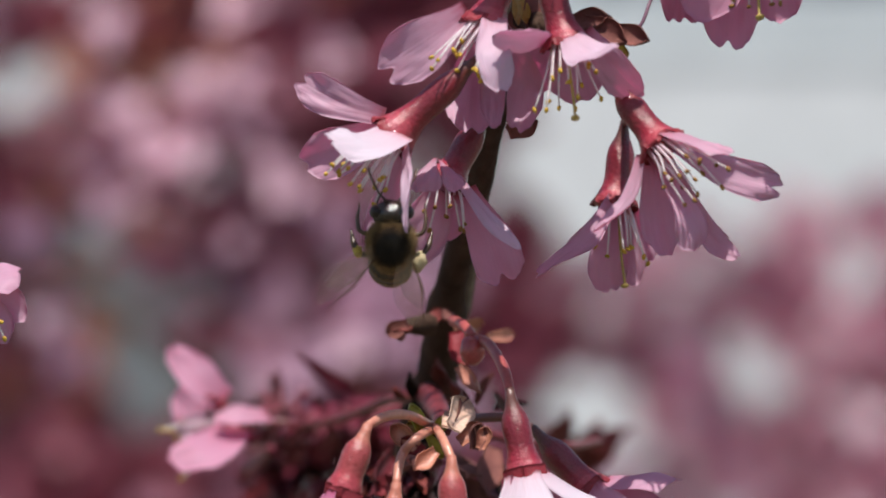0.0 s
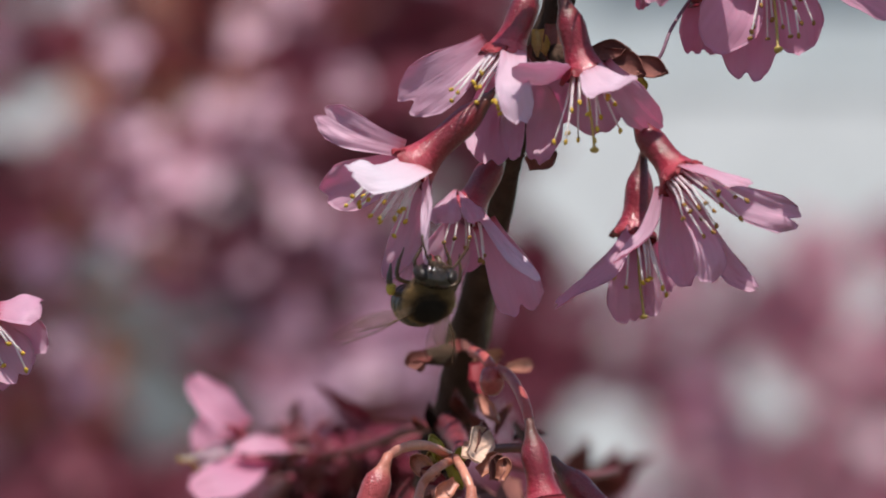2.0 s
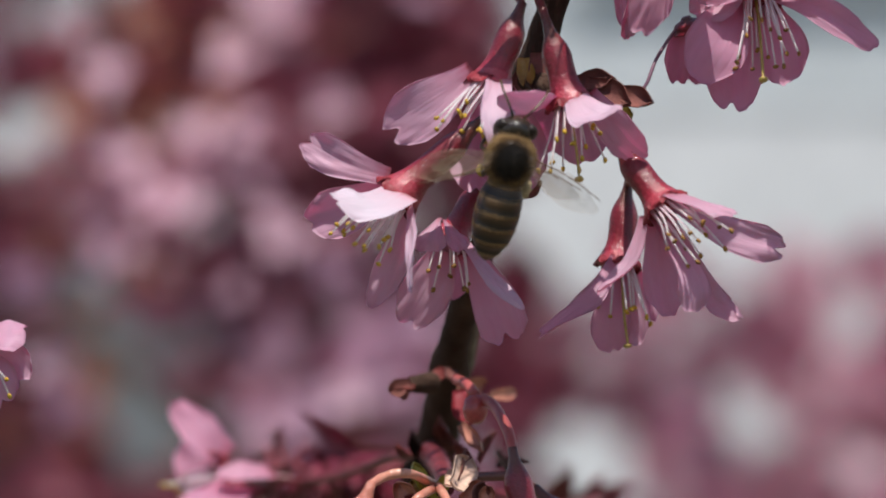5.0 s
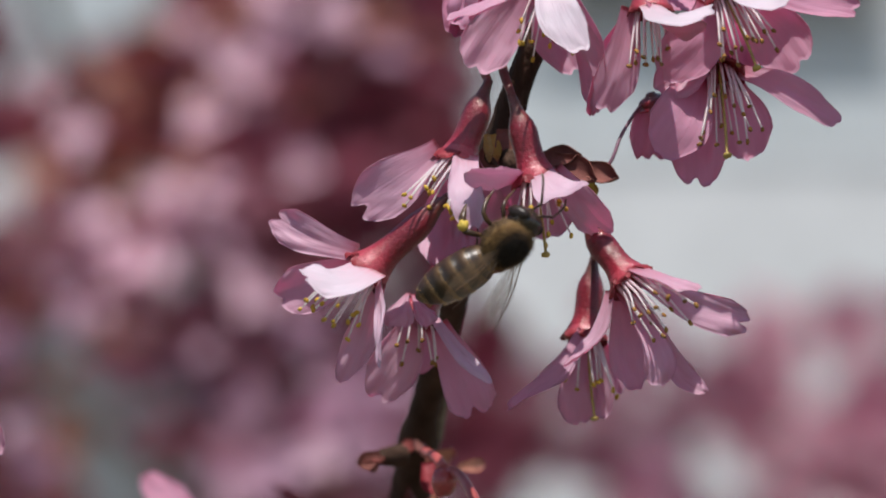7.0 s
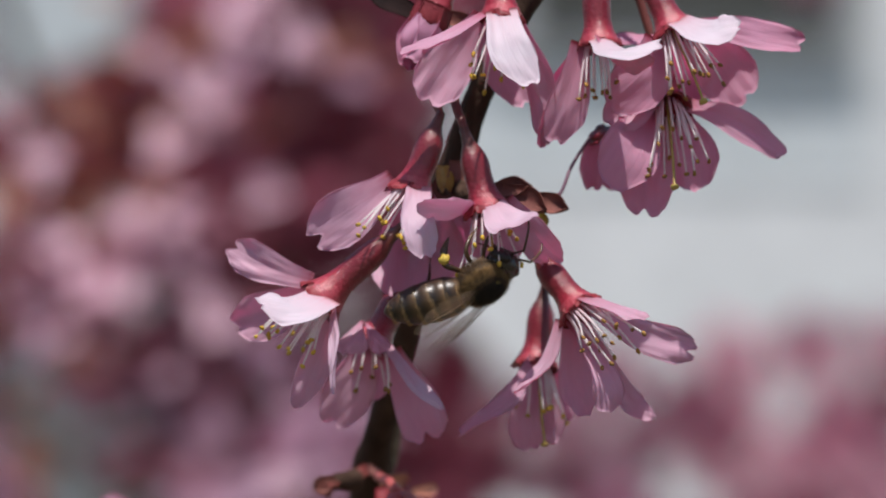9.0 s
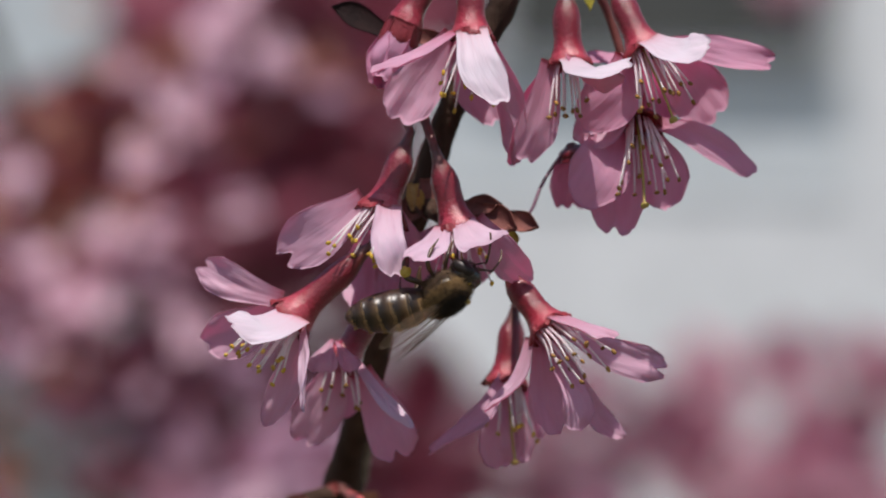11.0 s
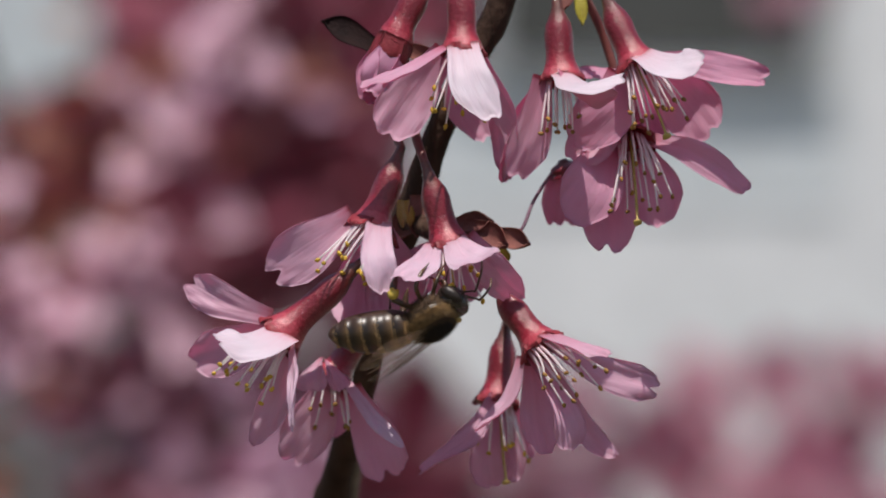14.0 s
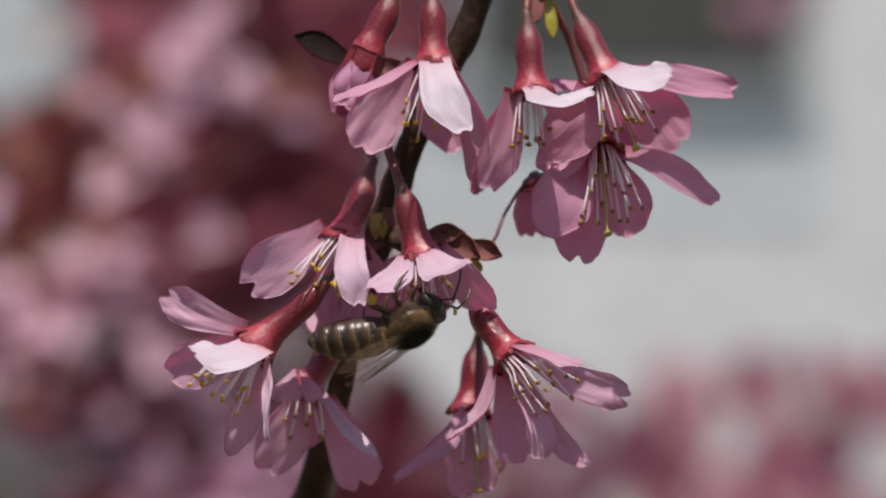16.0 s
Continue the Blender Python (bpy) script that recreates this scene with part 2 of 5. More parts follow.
def abdomen_material():
    """Dark glossy plates with a paler, haired band at the front of each."""
    m, nt, b = shader("bee_abdomen")
    c = nt.nodes.new("ShaderNodeTexCoord")
    sep = nt.nodes.new("ShaderNodeSeparateXYZ")
    nt.links.new(c.outputs["Object"], sep.inputs["Vector"])
    wob = grain(nt, 900.0, 3.0)
    add = nt.nodes.new("ShaderNodeMath")
    add.operation = "MULTIPLY_ADD"
    nt.links.new(wob, add.inputs[0])
    add.inputs[1].default_value = 0.00012
    nt.links.new(sep.outputs["X"], add.inputs[2])
    sc = nt.nodes.new("ShaderNodeMath")
    sc.operation = "MULTIPLY"
    nt.links.new(add.outputs[0], sc.inputs[0])
    sc.inputs[1].default_value = 1 / 0.00135
    fr = nt.nodes.new("ShaderNodeMath")
    fr.operation = "FRACT"
    nt.links.new(sc.outputs[0], fr.inputs[0])
    band = ramp(nt, fr.outputs[0], [(0.0, (0.12, 0.075, 0.034)), (0.06, (0.012, 0.007, 0.003)), (0.36, (0.020, 0.011, 0.005)), (0.62, (0.050, 0.026, 0.010)), (0.86, (0.090, 0.048, 0.017)),
                                    (1.0, (0.15, 0.095, 0.042))])
    belly = node(nt, "ShaderNodeMapRange")
    nt.links.new(sep.outputs["Z"], belly.inputs[0])
    belly.inputs[1].default_value, belly.inputs[2].default_value = -0.0009, 0.0001
    nt.links.new(mix(nt, belly.outputs[0], (0.034, 0.017, 0.010), band), b.inputs["Base Color"])
    b.inputs["Roughness"].default_value = 0.36
    b.inputs["Specular IOR Level"].default_value = 0.45
    relief(nt, b, grain(nt, 6000.0, 2.0), 0.35, 0.00004)
    return m


def wing_material():
    m, nt, b = shader("bee_wing_membrane")
    b.inputs["Base Color"].default_value = (0.50, 0.36, 0.24, 1)
    b.inputs["Roughness"].default_value = 0.16
    tp = nt.nodes.new("ShaderNodeBsdfTransparent")
    ms = nt.nodes.new("ShaderNodeMixShader")
    fac = ramp(nt, grain(nt, 700.0, 3.0), [(0.3, (0.08, 0.08, 0.08)), (0.7, (0.17, 0.17, 0.17))])
    nt.links.new(fac, ms.inputs[0])
    nt.links.new(tp.outputs[0], ms.inputs[1])
    nt.links.new(b.outputs[0], ms.inputs[2])
    nt.links.new(ms.outputs[0], nt.nodes["Material Output"].inputs["Surface"])
    return m


BEE_ABDOMEN = abdomen_material()
BEE_WING = wing_material()
WING_VEIN = organic("wing_vein_brown", [(0.3, (0.10, 0.05, 0.025)), (0.7, (0.18, 0.10, 0.05))], 900, 0.4, 0.1)

# ---------------------------------------------------------------- building helpers


def at(u, v, d=0.0):
    """Metres from millimetres in the sharp plane: u to the right, v up, d behind it."""
    k = 1 + d * MM / REACH
    return Vector((u * MM * k, d * MM, HEIGHT + v * MM * k))


def mesh_from(name, verts, faces, uvs=None):
    me = bpy.data.meshes.new(name)
    me.from_pydata([tuple(v) for v in verts], [], faces)
    me.polygons.foreach_set("use_smooth", [True] * len(me.polygons))
    if uvs:
        layer = me.uv_layers.new(name="UVMap")
        idx = np.empty(len(me.loops), dtype=np.int32)
        me.loops.foreach_get("vertex_index", idx)
        layer.data.foreach_set("uv", np.array(uvs, dtype=np.float32)[idx].ravel())
    me.update()
    return me


def part(name, me, material, parent, label="", m=None):
    """One mesh object under a thing or a part."""
    ob = new(name, me)
    if not me.materials:
        me.materials.append(material)
    ob.parent = parent
    if m is not None:
        ob.matrix_basis = m
    return tagged(ob, label)


def thing(name, m, label, category, group="", kind=""):
    ob = new(name)
    ob.empty_display_size = 0.002
    ob.matrix_basis = m
    return tagged(ob, label, category, group, kind)


def smooth_path(points, n):
    """n points on a Catmull-Rom curve through the given ones, with the curve's own parameter."""
    p = [Vector(q) for q in points]
    p = [p[0] * 2 - p[1]] + p + [p[-1] * 2 - p[-2]]
    out = []
    for i in range(n):
        s = i / (n - 1) * (len(p) - 3)
        k = min(int(s), len(p) - 4)
        t = s - k
        a, b, c, d = p[k:k + 4]
        out.append(0.5 * (2 * b + (c - a) * t + (2 * a - 5 * b + 4 * c - d) * t * t + (3 * b - a - 3 * c + d) * t ** 3))
    return out


def sweep(name, path, radii, sides=8, rough=0.0, seed=0, flat=1.0):
    """A closed tube along a path. radii: one per path point; rough: uneven skin; flat: squashes one side axis."""
    n = len(path)
    verts, faces, uvs = [], [], []
    up = Vector((0.12, 0.31, 0.94)).normalized()
    for i, p in enumerate(path):
        d = (path[min(i + 1, n - 1)] - path[max(i - 1, 0)]).normalized()
        if abs(d.dot(up)) > 0.97:
            up = Vector((0.9, 0.3, 0.1)).normalized()
        a = d.cross(up).normalized()
        b = d.cross(a).normalized()
        up = -b if (-b).dot(up) > 0 else b
        b = up
        for j in range(sides):
            w = 2 * math.pi * j / sides
            r = radii[i]
            if rough:
                r *= 1 + rough * noise.noise(Vector((p.x * 900 + math.cos(w) * 1.3 + seed, p.y * 900 + math.sin(w) * 1.3, p.z * 900)))
            verts.append(p + a * (math.cos(w) * r) + b * (math.sin(w) * r * flat))
            uvs.append((j / sides, i / (n - 1)))
    for i in range(n - 1):
        for j in range(sides):
            k = (j + 1) % sides
            faces.append((i * sides + j, i * sides + k, (i + 1) * sides + k, (i + 1) * sides + j))
    faces.append(tuple(range(sides - 1, -1, -1)))
    faces.append(tuple((n - 1) * sides + j for j in range(sides)))
    return mesh_from(name, verts, faces, uvs)


def ball(name, rx, ry, rz, rings=7, sides=10, lumpy=0.0, seed=0, centre=(0, 0, 0)):
    verts, faces = [], []
    c = Vector(centre)
    for i in range(rings + 1):
        th = math.pi * i / rings
        for j in range(sides):
            w = 2 * math.pi * j / sides
            d = Vector((math.cos(th), math.sin(th) * math.cos(w), math.sin(th) * math.sin(w)))
            k = 1 + lumpy * noise.noise(d * 2.3 + Vector((seed, seed * 0.7, 0)))
            verts.append(c + Vector((d.x * rx, d.y * ry, d.z * rz)) * k)
    for i in range(rings):
        for j in range(sides):
            k = (j + 1) % sides
            faces.append((i * sides + j, (i + 1) * sides + j, (i + 1) * sides + k, i * sides + k))
    return mesh_from(name, verts, faces)


def blade(name, length, width, curl=20.0, cup=0.12, notch=0.10, thick=0.10, seed=0, ruffle=0.35, claw=0.30, rows=15, cols=13, point=0.0, fold=0.0):
    """A petal, sepal or scale, in millimetres: grows along z from its foot, its inner face towards -y."""
    verts, uvs, faces = [], [], []
    grid = []
    z, y, ang = 0.0, 0.0, 0.0
    step = length / (rows - 1)
    for i in range(rows):
        s = i / (rows - 1)
        if i:
            ang = radians(curl) * s
            z += step * math.cos(ang)
            y += step * math.sin(ang)
        f = min(1.0, s / 0.6)
        wide = claw + (1 - claw) * (f * f * (3 - 2 * f))
        if s > 0.6:
            wide *= 1 - (0.20 + 0.8 * point) * ((s - 0.6) / 0.4) ** 2
        row = []
        for j in range(cols):
            u = 2 * j / (cols - 1) - 1
            pull = -length * (notch * math.exp(-(u / 0.20) ** 2) * s ** 8 + (0.20 - 0.15 * point) * abs(u) ** 3 * s ** 4)
            n1 = noise.noise(Vector((u * 1.3 + seed * 3.1, s * 2.2, seed * 1.7)))
            n2 = noise.noise(Vector((u * 3.1 + seed * 1.3, s * 5.0, seed * 2.9)))
            pull += length * min(0.03, 0.005 * width) * s ** 6 * noise.noise(Vector((u * 5.5 + seed * 2.1, seed * 0.7, 3.3)))
            off = -cup * width * u * u * (0.4 + 0.6 * s) + ruffle * (0.9 * n1 + 0.35 * n2 + 0.12 * noise.noise(Vector((u * 7.0 + seed, s * 4.0, seed * 1.1)))) * s - fold * width * abs(u) * s
            row.append(Vector((u * wide * width / 2 + 0.12 * ruffle * n2, y + off * math.cos(ang) + pull * math.sin(ang),
                               z - off * math.sin(ang) + pull * math.cos(ang))))
            uvs.append((j / (cols - 1), s))
        grid.append(row)
    lo = [[p for p in r] for r in grid]
    for side in (0, 1):
        for i in range(rows):
            for j in range(cols):
                du = grid[i][min(j + 1, cols - 1)] - grid[i][max(j - 1, 0)]
                dv = grid[min(i + 1, rows - 1)][j] - grid[max(i - 1, 0)][j]
                nn = du.cross(dv).normalized()
                edge = 0.35 if j in (0, cols - 1) or i == rows - 1 else 1.0
                verts.append((lo[i][j] + nn * (thick / 2 * edge * (1 if side else -1))) * MM)
    uvs = uvs + uvs
    off = rows * cols
    for i in range(rows - 1):
        for j in range(cols - 1):
            a, b, c, d = i * cols + j, i * cols + j + 1, (i + 1) * cols + j + 1, (i + 1) * cols + j
            faces.append((d, c, b, a))
            faces.append((off + a, off + b, off + c, off + d))
    rim = [i * cols for i in range(rows)] + [(rows - 1) * cols + j for j in range(1, cols)] + \
          [i * cols + cols - 1 for i in range(rows - 2, -1, -1)] + [j for j in range(cols - 2, 0, -1)]
    for a, b in zip(rim, rim[1:] + rim[:1]):
        faces.append((a, b, off + b, off + a))
    return mesh_from(name, verts, faces, uvs)


def petal(wide, inner, points, **more):
    """A petal's plan: its greatest width in millimetres, the side its upper face turns to, and its middle line from foot to tip."""
    return dict(wide=wide, inner=Vector(inner), points=points, more=more)


def petal_mesh(line, normal, wide, notch=0.06, blunt=0.3, cup=0.08, ruffle=0.75, claw=0.5, peak=0.62, seed=0.0, thick=0.10, rows=21, cols=19):
    """A petal along a middle line (metres, from its own foot): narrow at the foot, rounded and notched at the end, cupped and ruffled."""
    fine = smooth_path(line, 41)
    half = wide * MM / 2
    grid, uvs = [], []
    for i in range(rows):
        t = i / (rows - 1)
        row = []
        for j in range(cols):
            u = 2 * j / (cols - 1) - 1
            lop = u + 0.12 * math.sin(seed * 2.7)
            end = 1 - blunt * abs(u) ** 2.5 - notch * math.exp(-(lop / 0.17) ** 2) + 0.034 * noise.noise(Vector((u * 4.5 + seed * 2.1, seed, 3.3))) + 0.016 * noise.noise(Vector((u * 13.0 + seed * 1.1, seed, 7.3)))
            s = t * end
            q = s * 40
            k = min(int(q), 39)
            p = fine[k].lerp(fine[k + 1], q - k)
            along = (fine[k + 1] - fine[k]).normalized()
            n = (normal - along * normal.dot(along)).normalized()
            side = along.cross(n)
            f = min(1.0, s / peak)
            h = half * (claw + (1 - claw) * f * f * (3 - 2 * f))
            n1 = noise.noise(Vector((u * 1.3 + seed * 3.1, s * 2.2, seed * 1.7)))
            n2 = noise.noise(Vector((u * 3.1 + seed * 1.3, s * 5.0, seed * 2.9)))
            n3 = noise.noise(Vector((u * 7.0 + seed, s * 4.0, seed * 1.1)))
            lift = cup * wide * u * u * (0.4 + 0.6 * s) + ruffle * (0.75 * n1 + 0.32 * n2 + (0.13 + 0.35 * u * u) * n3) * s - 0.06 * wide * math.exp(-(u / 0.25) ** 2) * s * (1 - s)
            row.append(p + side * (u * h) + n * (lift * MM))
            uvs.append((j / (cols - 1), t))
        grid.append(row)
    verts, faces = [], []
    for sign in (-0.5, 0.5):
        for i in range(rows):
            for j in range(cols):
                du = grid[i][min(j + 1, cols - 1)] - grid[i][max(j - 1, 0)]
                dv = grid[min(i + 1, rows - 1)][j] - grid[max(i - 1, 0)][j]
                edge = 0.35 if j in (0, cols - 1) or i == rows - 1 else 1.0
                verts.append(grid[i][j] + du.cross(dv).normalized() * (thick * MM * sign * edge))
    off = rows * cols
    for i in range(rows - 1):
        for j in range(cols - 1):
            a, b, c, d = i * cols + j, i * cols + j + 1, (i + 1) * cols + j + 1, (i + 1) * cols + j
            faces += [(d, c, b, a), (off + a, off + b, off + c, off + d)]
    rim = [i * cols for i in range(rows)] + [(rows - 1) * cols + j for j in range(1, cols)] + \
          [i * cols + cols - 1 for i in range(rows - 2, -1, -1)] + [j for j in range(cols - 2, 0, -1)]
    for a, b in zip(rim, rim[1:] + rim[:1]):
        faces.append((a, b, off + b, off + a))
    return mesh_from("petal", verts, faces, uvs + uvs)


def turned(axis):
    """A turn whose z is the axis and whose x shows to the viewer's side; its y is axis x that."""
    a = Vector(axis).normalized()
    front = Vector((0, -1, 0))
    x = (front - a * front.dot(a)).normalized()
    y = a.cross(x)
    return Matrix((x, y, a)).transposed()


def blade_pose(phi, theta, twist, radius, lift=0.0):
    """In a flower's space: a blade's foot on the rim at phi, leaning theta out from the axis."""
    return pose(0, 0, 0, 0, 0, phi) @ pose(radius * MM, 0, lift * MM) @ pose(0, 0, 0, 0, theta, 0) @ pose(0, 0, 0, 0, 0, -90 + twist)


def aimed(inv, tip, inner, radius):
    """In a flower's space: the pose and length of a blade from the rim to a tip, its inner face to the given side."""
    t = inv @ tip
    side = Vector((t.x, t.y, 0)).normalized()
    foot = side * radius * MM - Vector((0, 0, 0.00030))
    d = t - foot
    z = d.normalized()
    n = inv.to_3x3() @ Vector(inner)
    y = -(n - z * n.dot(z)).normalized()
    x = y.cross(z)
    m = Matrix((x, y, z)).transposed().to_4x4()
    m.translation = foot
    return m, d.length / MM * 1.02


def blossom(label, mouth, axis, petals, stalk, tube=6.2, stamens=14, spread=16.0, reach=6.0, lean=None, pistil=0.0, seed=1, size=1.0,
            name="cherry_blossom", category="flower", petal_mat=None, stalk_mat=None, group="open cherry blossoms", sepals=5, rim=2.08, stalk_r=0.00043, anther_mat=None, pale=(), light=(), sepal_len=1.1, tight=False):
    """A hanging cherry flower. petals: (phi, theta, length, width, curl, twist); phi 0 faces the viewer, 90 left, 180
    away. pale, light: petals with full or softer sun put into their colour.
    """
    rnd = random.Random(seed)
    rot = turned(axis)
    m = Matrix.Translation(mouth) @ rot.to_4x4()
    root = thing(name, m, label, category, group)
    inv = m.inverted()
    # cup-shaped red tube
    prof = [(-tube * 1.26, 0.40), (-tube * 1.12, 0.49), (-tube, 0.66), (-tube * 0.92, 0.90), (-tube * 0.82, 1.17), (-tube * 0.68, 1.31), (-tube * 0.52, 1.28), (-tube * 0.38, 1.27),
            (-tube * 0.26, 1.38), (-tube * 0.14, 1.66), (-tube * 0.05, 0.94 * rim), (0.0, rim), (0.04, rim - 0.10), (-tube * 0.07, rim - 0.5), (-tube * 0.25, 0.9), (-tube * 0.42, 0.25)]
    path = [Vector((0.03 * math.sin(z * 1.1 + seed), 0.03 * math.cos(z + seed), z)) * MM * size for z, r in prof]
    verts, faces, uvs = [], [], []
    sides = 18
    for (z, r), c in zip(prof, path):
        for j in range(sides):
            w = 2 * math.pi * j / sides
            k = r * (1 + 0.05 * noise.noise(Vector((math.cos(w) * 1.5 + seed, math.sin(w) * 1.5, z * 0.9))))
            verts.append(c + Vector((math.cos(w), math.sin(w), 0)) * k * MM * size)
            uvs.append((j / sides, (z + tube) / tube))
    for i in range(len(prof) - 1):
        for j in range(sides):
            k = (j + 1) % sides
            faces.append((i * sides + j, i * sides + k, (i + 1) * sides + k, (i + 1) * sides + j))
    faces.append(tuple(range(sides - 1, -1, -1)))
    part("calyx_tube", mesh_from("calyx_tube", verts, faces, uvs), CALYX_PALE if stalk_mat == PEDICEL_PALE else CALYX, root)
    # stalk
    far = [p for p in (inv @ Vector(q) for q in stalk) if p.z < -tube * 1.42 * MM * size or math.hypot(p.x, p.y) > 1.5 * MM]
    pts = [Vector((0, 0, -tube * 1.22 * MM * size))] + (far or [inv @ Vector(stalk[-1])])
    path = smooth_path(pts, 6 * len(pts))
    part("pedicel", sweep("pedicel", path, [stalk_r * min(1, 0.84 + 0.04 * i) for i in range(len(path))], 8, 0.12, seed), stalk_mat or PEDICEL, root)
    for k in range(sepals):
        phi = 360 * k / max(sepals, 1) + 20 + 25 * seed
        me = blade("sepal", sepal_len * size * rnd.uniform(0.7, 1.2), 2.3 * size, curl=-6, cup=0.14, notch=0, thick=0.14, seed=seed + k, ruffle=0.25, claw=1.0, rows=8, cols=7, point=1.0)
        part("sepal", me, SEPAL, root, m=blade_pose(phi, (4 if tight else 34) + rnd.uniform(-6, 16), 0, (rim - (0.1 if tight else 0.42)) * size, -0.55))
    made = []
    for k, spec in enumerate(petals):
        mat = PETAL_SUNLIT if k in pale else PETAL_LIT if k in light else petal_mat or PETAL
        if isinstance(spec, dict):
            line = [inv @ p for p in spec["points"]]
            free = spec["more"].pop("free", False)
            side = Vector((line[0].x, line[0].y, 0)) * 0.6 + Vector((line[1].x, line[1].y, 0)) * 0.4
            line[0] = line[0] if free else side.normalized() * (rim - 0.32) * MM * size - Vector((0, 0, 0.0004))
            me = petal_mesh([p - line[0] for p in line], inv.to_3x3() @ spec["inner"], spec["wide"], seed=seed * 7.3 + k, **spec["more"])
            made.append(part("petal", me, mat, root, "petal with full sun put into its colour" if k in pale else "", Matrix.Translation(line[0])))
            continue
        if len(spec) == 4:
            tip, inner, width, curl = spec
            place, length = aimed(inv, tip, inner, rim + 0.02)
            width *= 0.89
        else:
            phi, theta, length, width, curl, twist = spec
            place = blade_pose(phi, theta, twist, (rim - 0.30) * size, -0.05)
        me = blade("petal", length, width, curl=curl, cup=rnd.uniform(0.06, 0.15), notch=rnd.uniform(0.07, 0.15) * min(1, (width / 5) ** 2), seed=seed * 7.3 + k, ruffle=0.65,
                   claw=0.60)
        made.append(part("petal", me, mat, root, "petal with full sun put into its colour" if k in pale else "", place))
    # stamens: each a white thread with a yellow head
    aim = (inv.to_3x3() @ Vector(lean if lean else axis)).normalized()
    down = (inv.to_3x3() @ Vector((0, 0, -1))).normalized()
    head = ball("anther", 0.00029, 0.00019, 0.00021, 5, 7, 0.3, seed)
    head.materials.append(anther_mat or ANTHER)
    for k in range(stamens):
        w = 2 * math.pi * (k + rnd.uniform(-0.3, 0.3)) / stamens
        foot = Vector((math.cos(w), math.sin(w), 0)) * 1.15 * MM + Vector((0, 0, -0.0003))
        sp = radians(spread) * rnd.uniform(0.35, 1.15)
        side = Vector((math.cos(w), math.sin(w), 0))
        d = (aim + side * math.tan(sp)).normalized()
        ln = reach * MM * rnd.uniform(0.55, 1.06)
        bend = down * ln * rnd.uniform(0.02, 0.14) + side * ln * rnd.uniform(-0.08, 0.10)
        path = smooth_path([foot, foot + d * ln * 0.5 - bend * 0.2, foot + d * ln + bend], 7)
        st = part("stamen", sweep("stamen", path, [0.000140 - 0.000065 * i / 6 for i in range(7)], 6), FILAMENT, root)
        end = path[-1]
        part("anther", head, anther_mat or ANTHER, st, m=Matrix.Translation(end) @ pose(0, 0, 0, rnd.uniform(0, 180), rnd.uniform(0, 180), rnd.uniform(0, 180)))
    if pistil:
        d = (aim + Vector((rnd.uniform(-.06, .06), rnd.uniform(-.06, .06), 0))).normalized()
        ln = pistil * MM
        path = smooth_path([Vector((0, 0, -0.002)), d * ln * 0.55, d * ln * 0.985 + down * 0.0003, d * ln + down * 0.0004], 11)
        st = part("pistil", sweep("pistil", path, [0.00013] * 9 + [0.00022, 0.00036], 8, 0.1, seed), STYLE, root)
        part("stigma", ball("stigma", 0.00022, 0.00042, 0.00042, 5, 9, 0.3, seed), STYLE, st, m=Matrix.Translation(path[-1]) @ d.to_track_quat("X", "Z").to_matrix().to_4x4())
    return root, made


def bud(label, mouth, axis, stalk, tube=6.0, seed=1, petal_len=4.5, open_by=6.0, stalk_mat=None, group="closed cherry buds", petal_mat=None, sepal_len=1.2):
    rnd = random.Random(seed)
    petals = [(72 * k + rnd.uniform(-12, 12), open_by + rnd.uniform(-4, 6), petal_len * rnd.uniform(0.85, 1.1), 3.6, -22, 0) for k in range(5)]
    return blossom(label, mouth, axis, petals, stalk, tube=tube, stamens=0, seed=seed, name="cherry_bud", category="flower bud",
                   petal_mat=petal_mat or BUD_PETAL, stalk_mat=stalk_mat, group=group, sepals=5, rim=1.6, sepal_len=sepal_len, tight=True)


# ---------------------------------------------------------------- setting
def plate(name, x0, x1, y0, y1, z0, z1, material, parent=None, label=""):
    v = [(x, y, z) for x in (x0, x1) for y in (y0, y1) for z in (z0, z1)]
    f = [(0, 1, 3, 2), (4, 6, 7, 5), (0, 4, 5, 1), (2, 3, 7, 6), (0, 2, 6, 4), (1, 5, 7, 3)]
    me = mesh_from(name, v, f)
    me.polygons.foreach_set("use_smooth", [False] * 6)
    return part(name, me, material, parent, label)


GROUND_BROWN = organic("ground_brown", [(0.3, (0.060, 0.055, 0.035)), (0.7, (0.14, 0.125, 0.085))], 3.0, 0.9, 0.6, 0.02)
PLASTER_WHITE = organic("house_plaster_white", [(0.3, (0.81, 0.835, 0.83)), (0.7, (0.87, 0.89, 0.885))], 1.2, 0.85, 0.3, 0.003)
STRIP_GREY = organic("house_strip_grey", [(0.3, (0.60, 0.66, 0.675)), (0.7, (0.66, 0.72, 0.735))], 1.2, 0.7, 0.3, 0.003)
STRIP_PALE = organic("house_strip_pale", [(0.3, (0.66, 0.71, 0.715)), (0.7, (0.72, 0.765, 0.77))], 1.2, 0.7, 0.3, 0.003)
PANEL_GREY = organic("added_panel_grey", [(0.3, (0.15, 0.165, 0.17)), (0.7, (0.20, 0.215, 0.22))], 1.2, 0.7, 0.3, 0.003)
FRAME_GREY = organic("window_frame_white", [(0.3, (0.40, 0.42, 0.43)), (0.7, (0.48, 0.50, 0.50))], 3.0, 0.5, 0.1, 0.001)
GLASS_DARK = organic("window_glass_dark", [(0.3, (0.045, 0.048, 0.046)), (0.7, (0.075, 0.075, 0.072))], 1.0, 0.12, 0.02, 0.001)

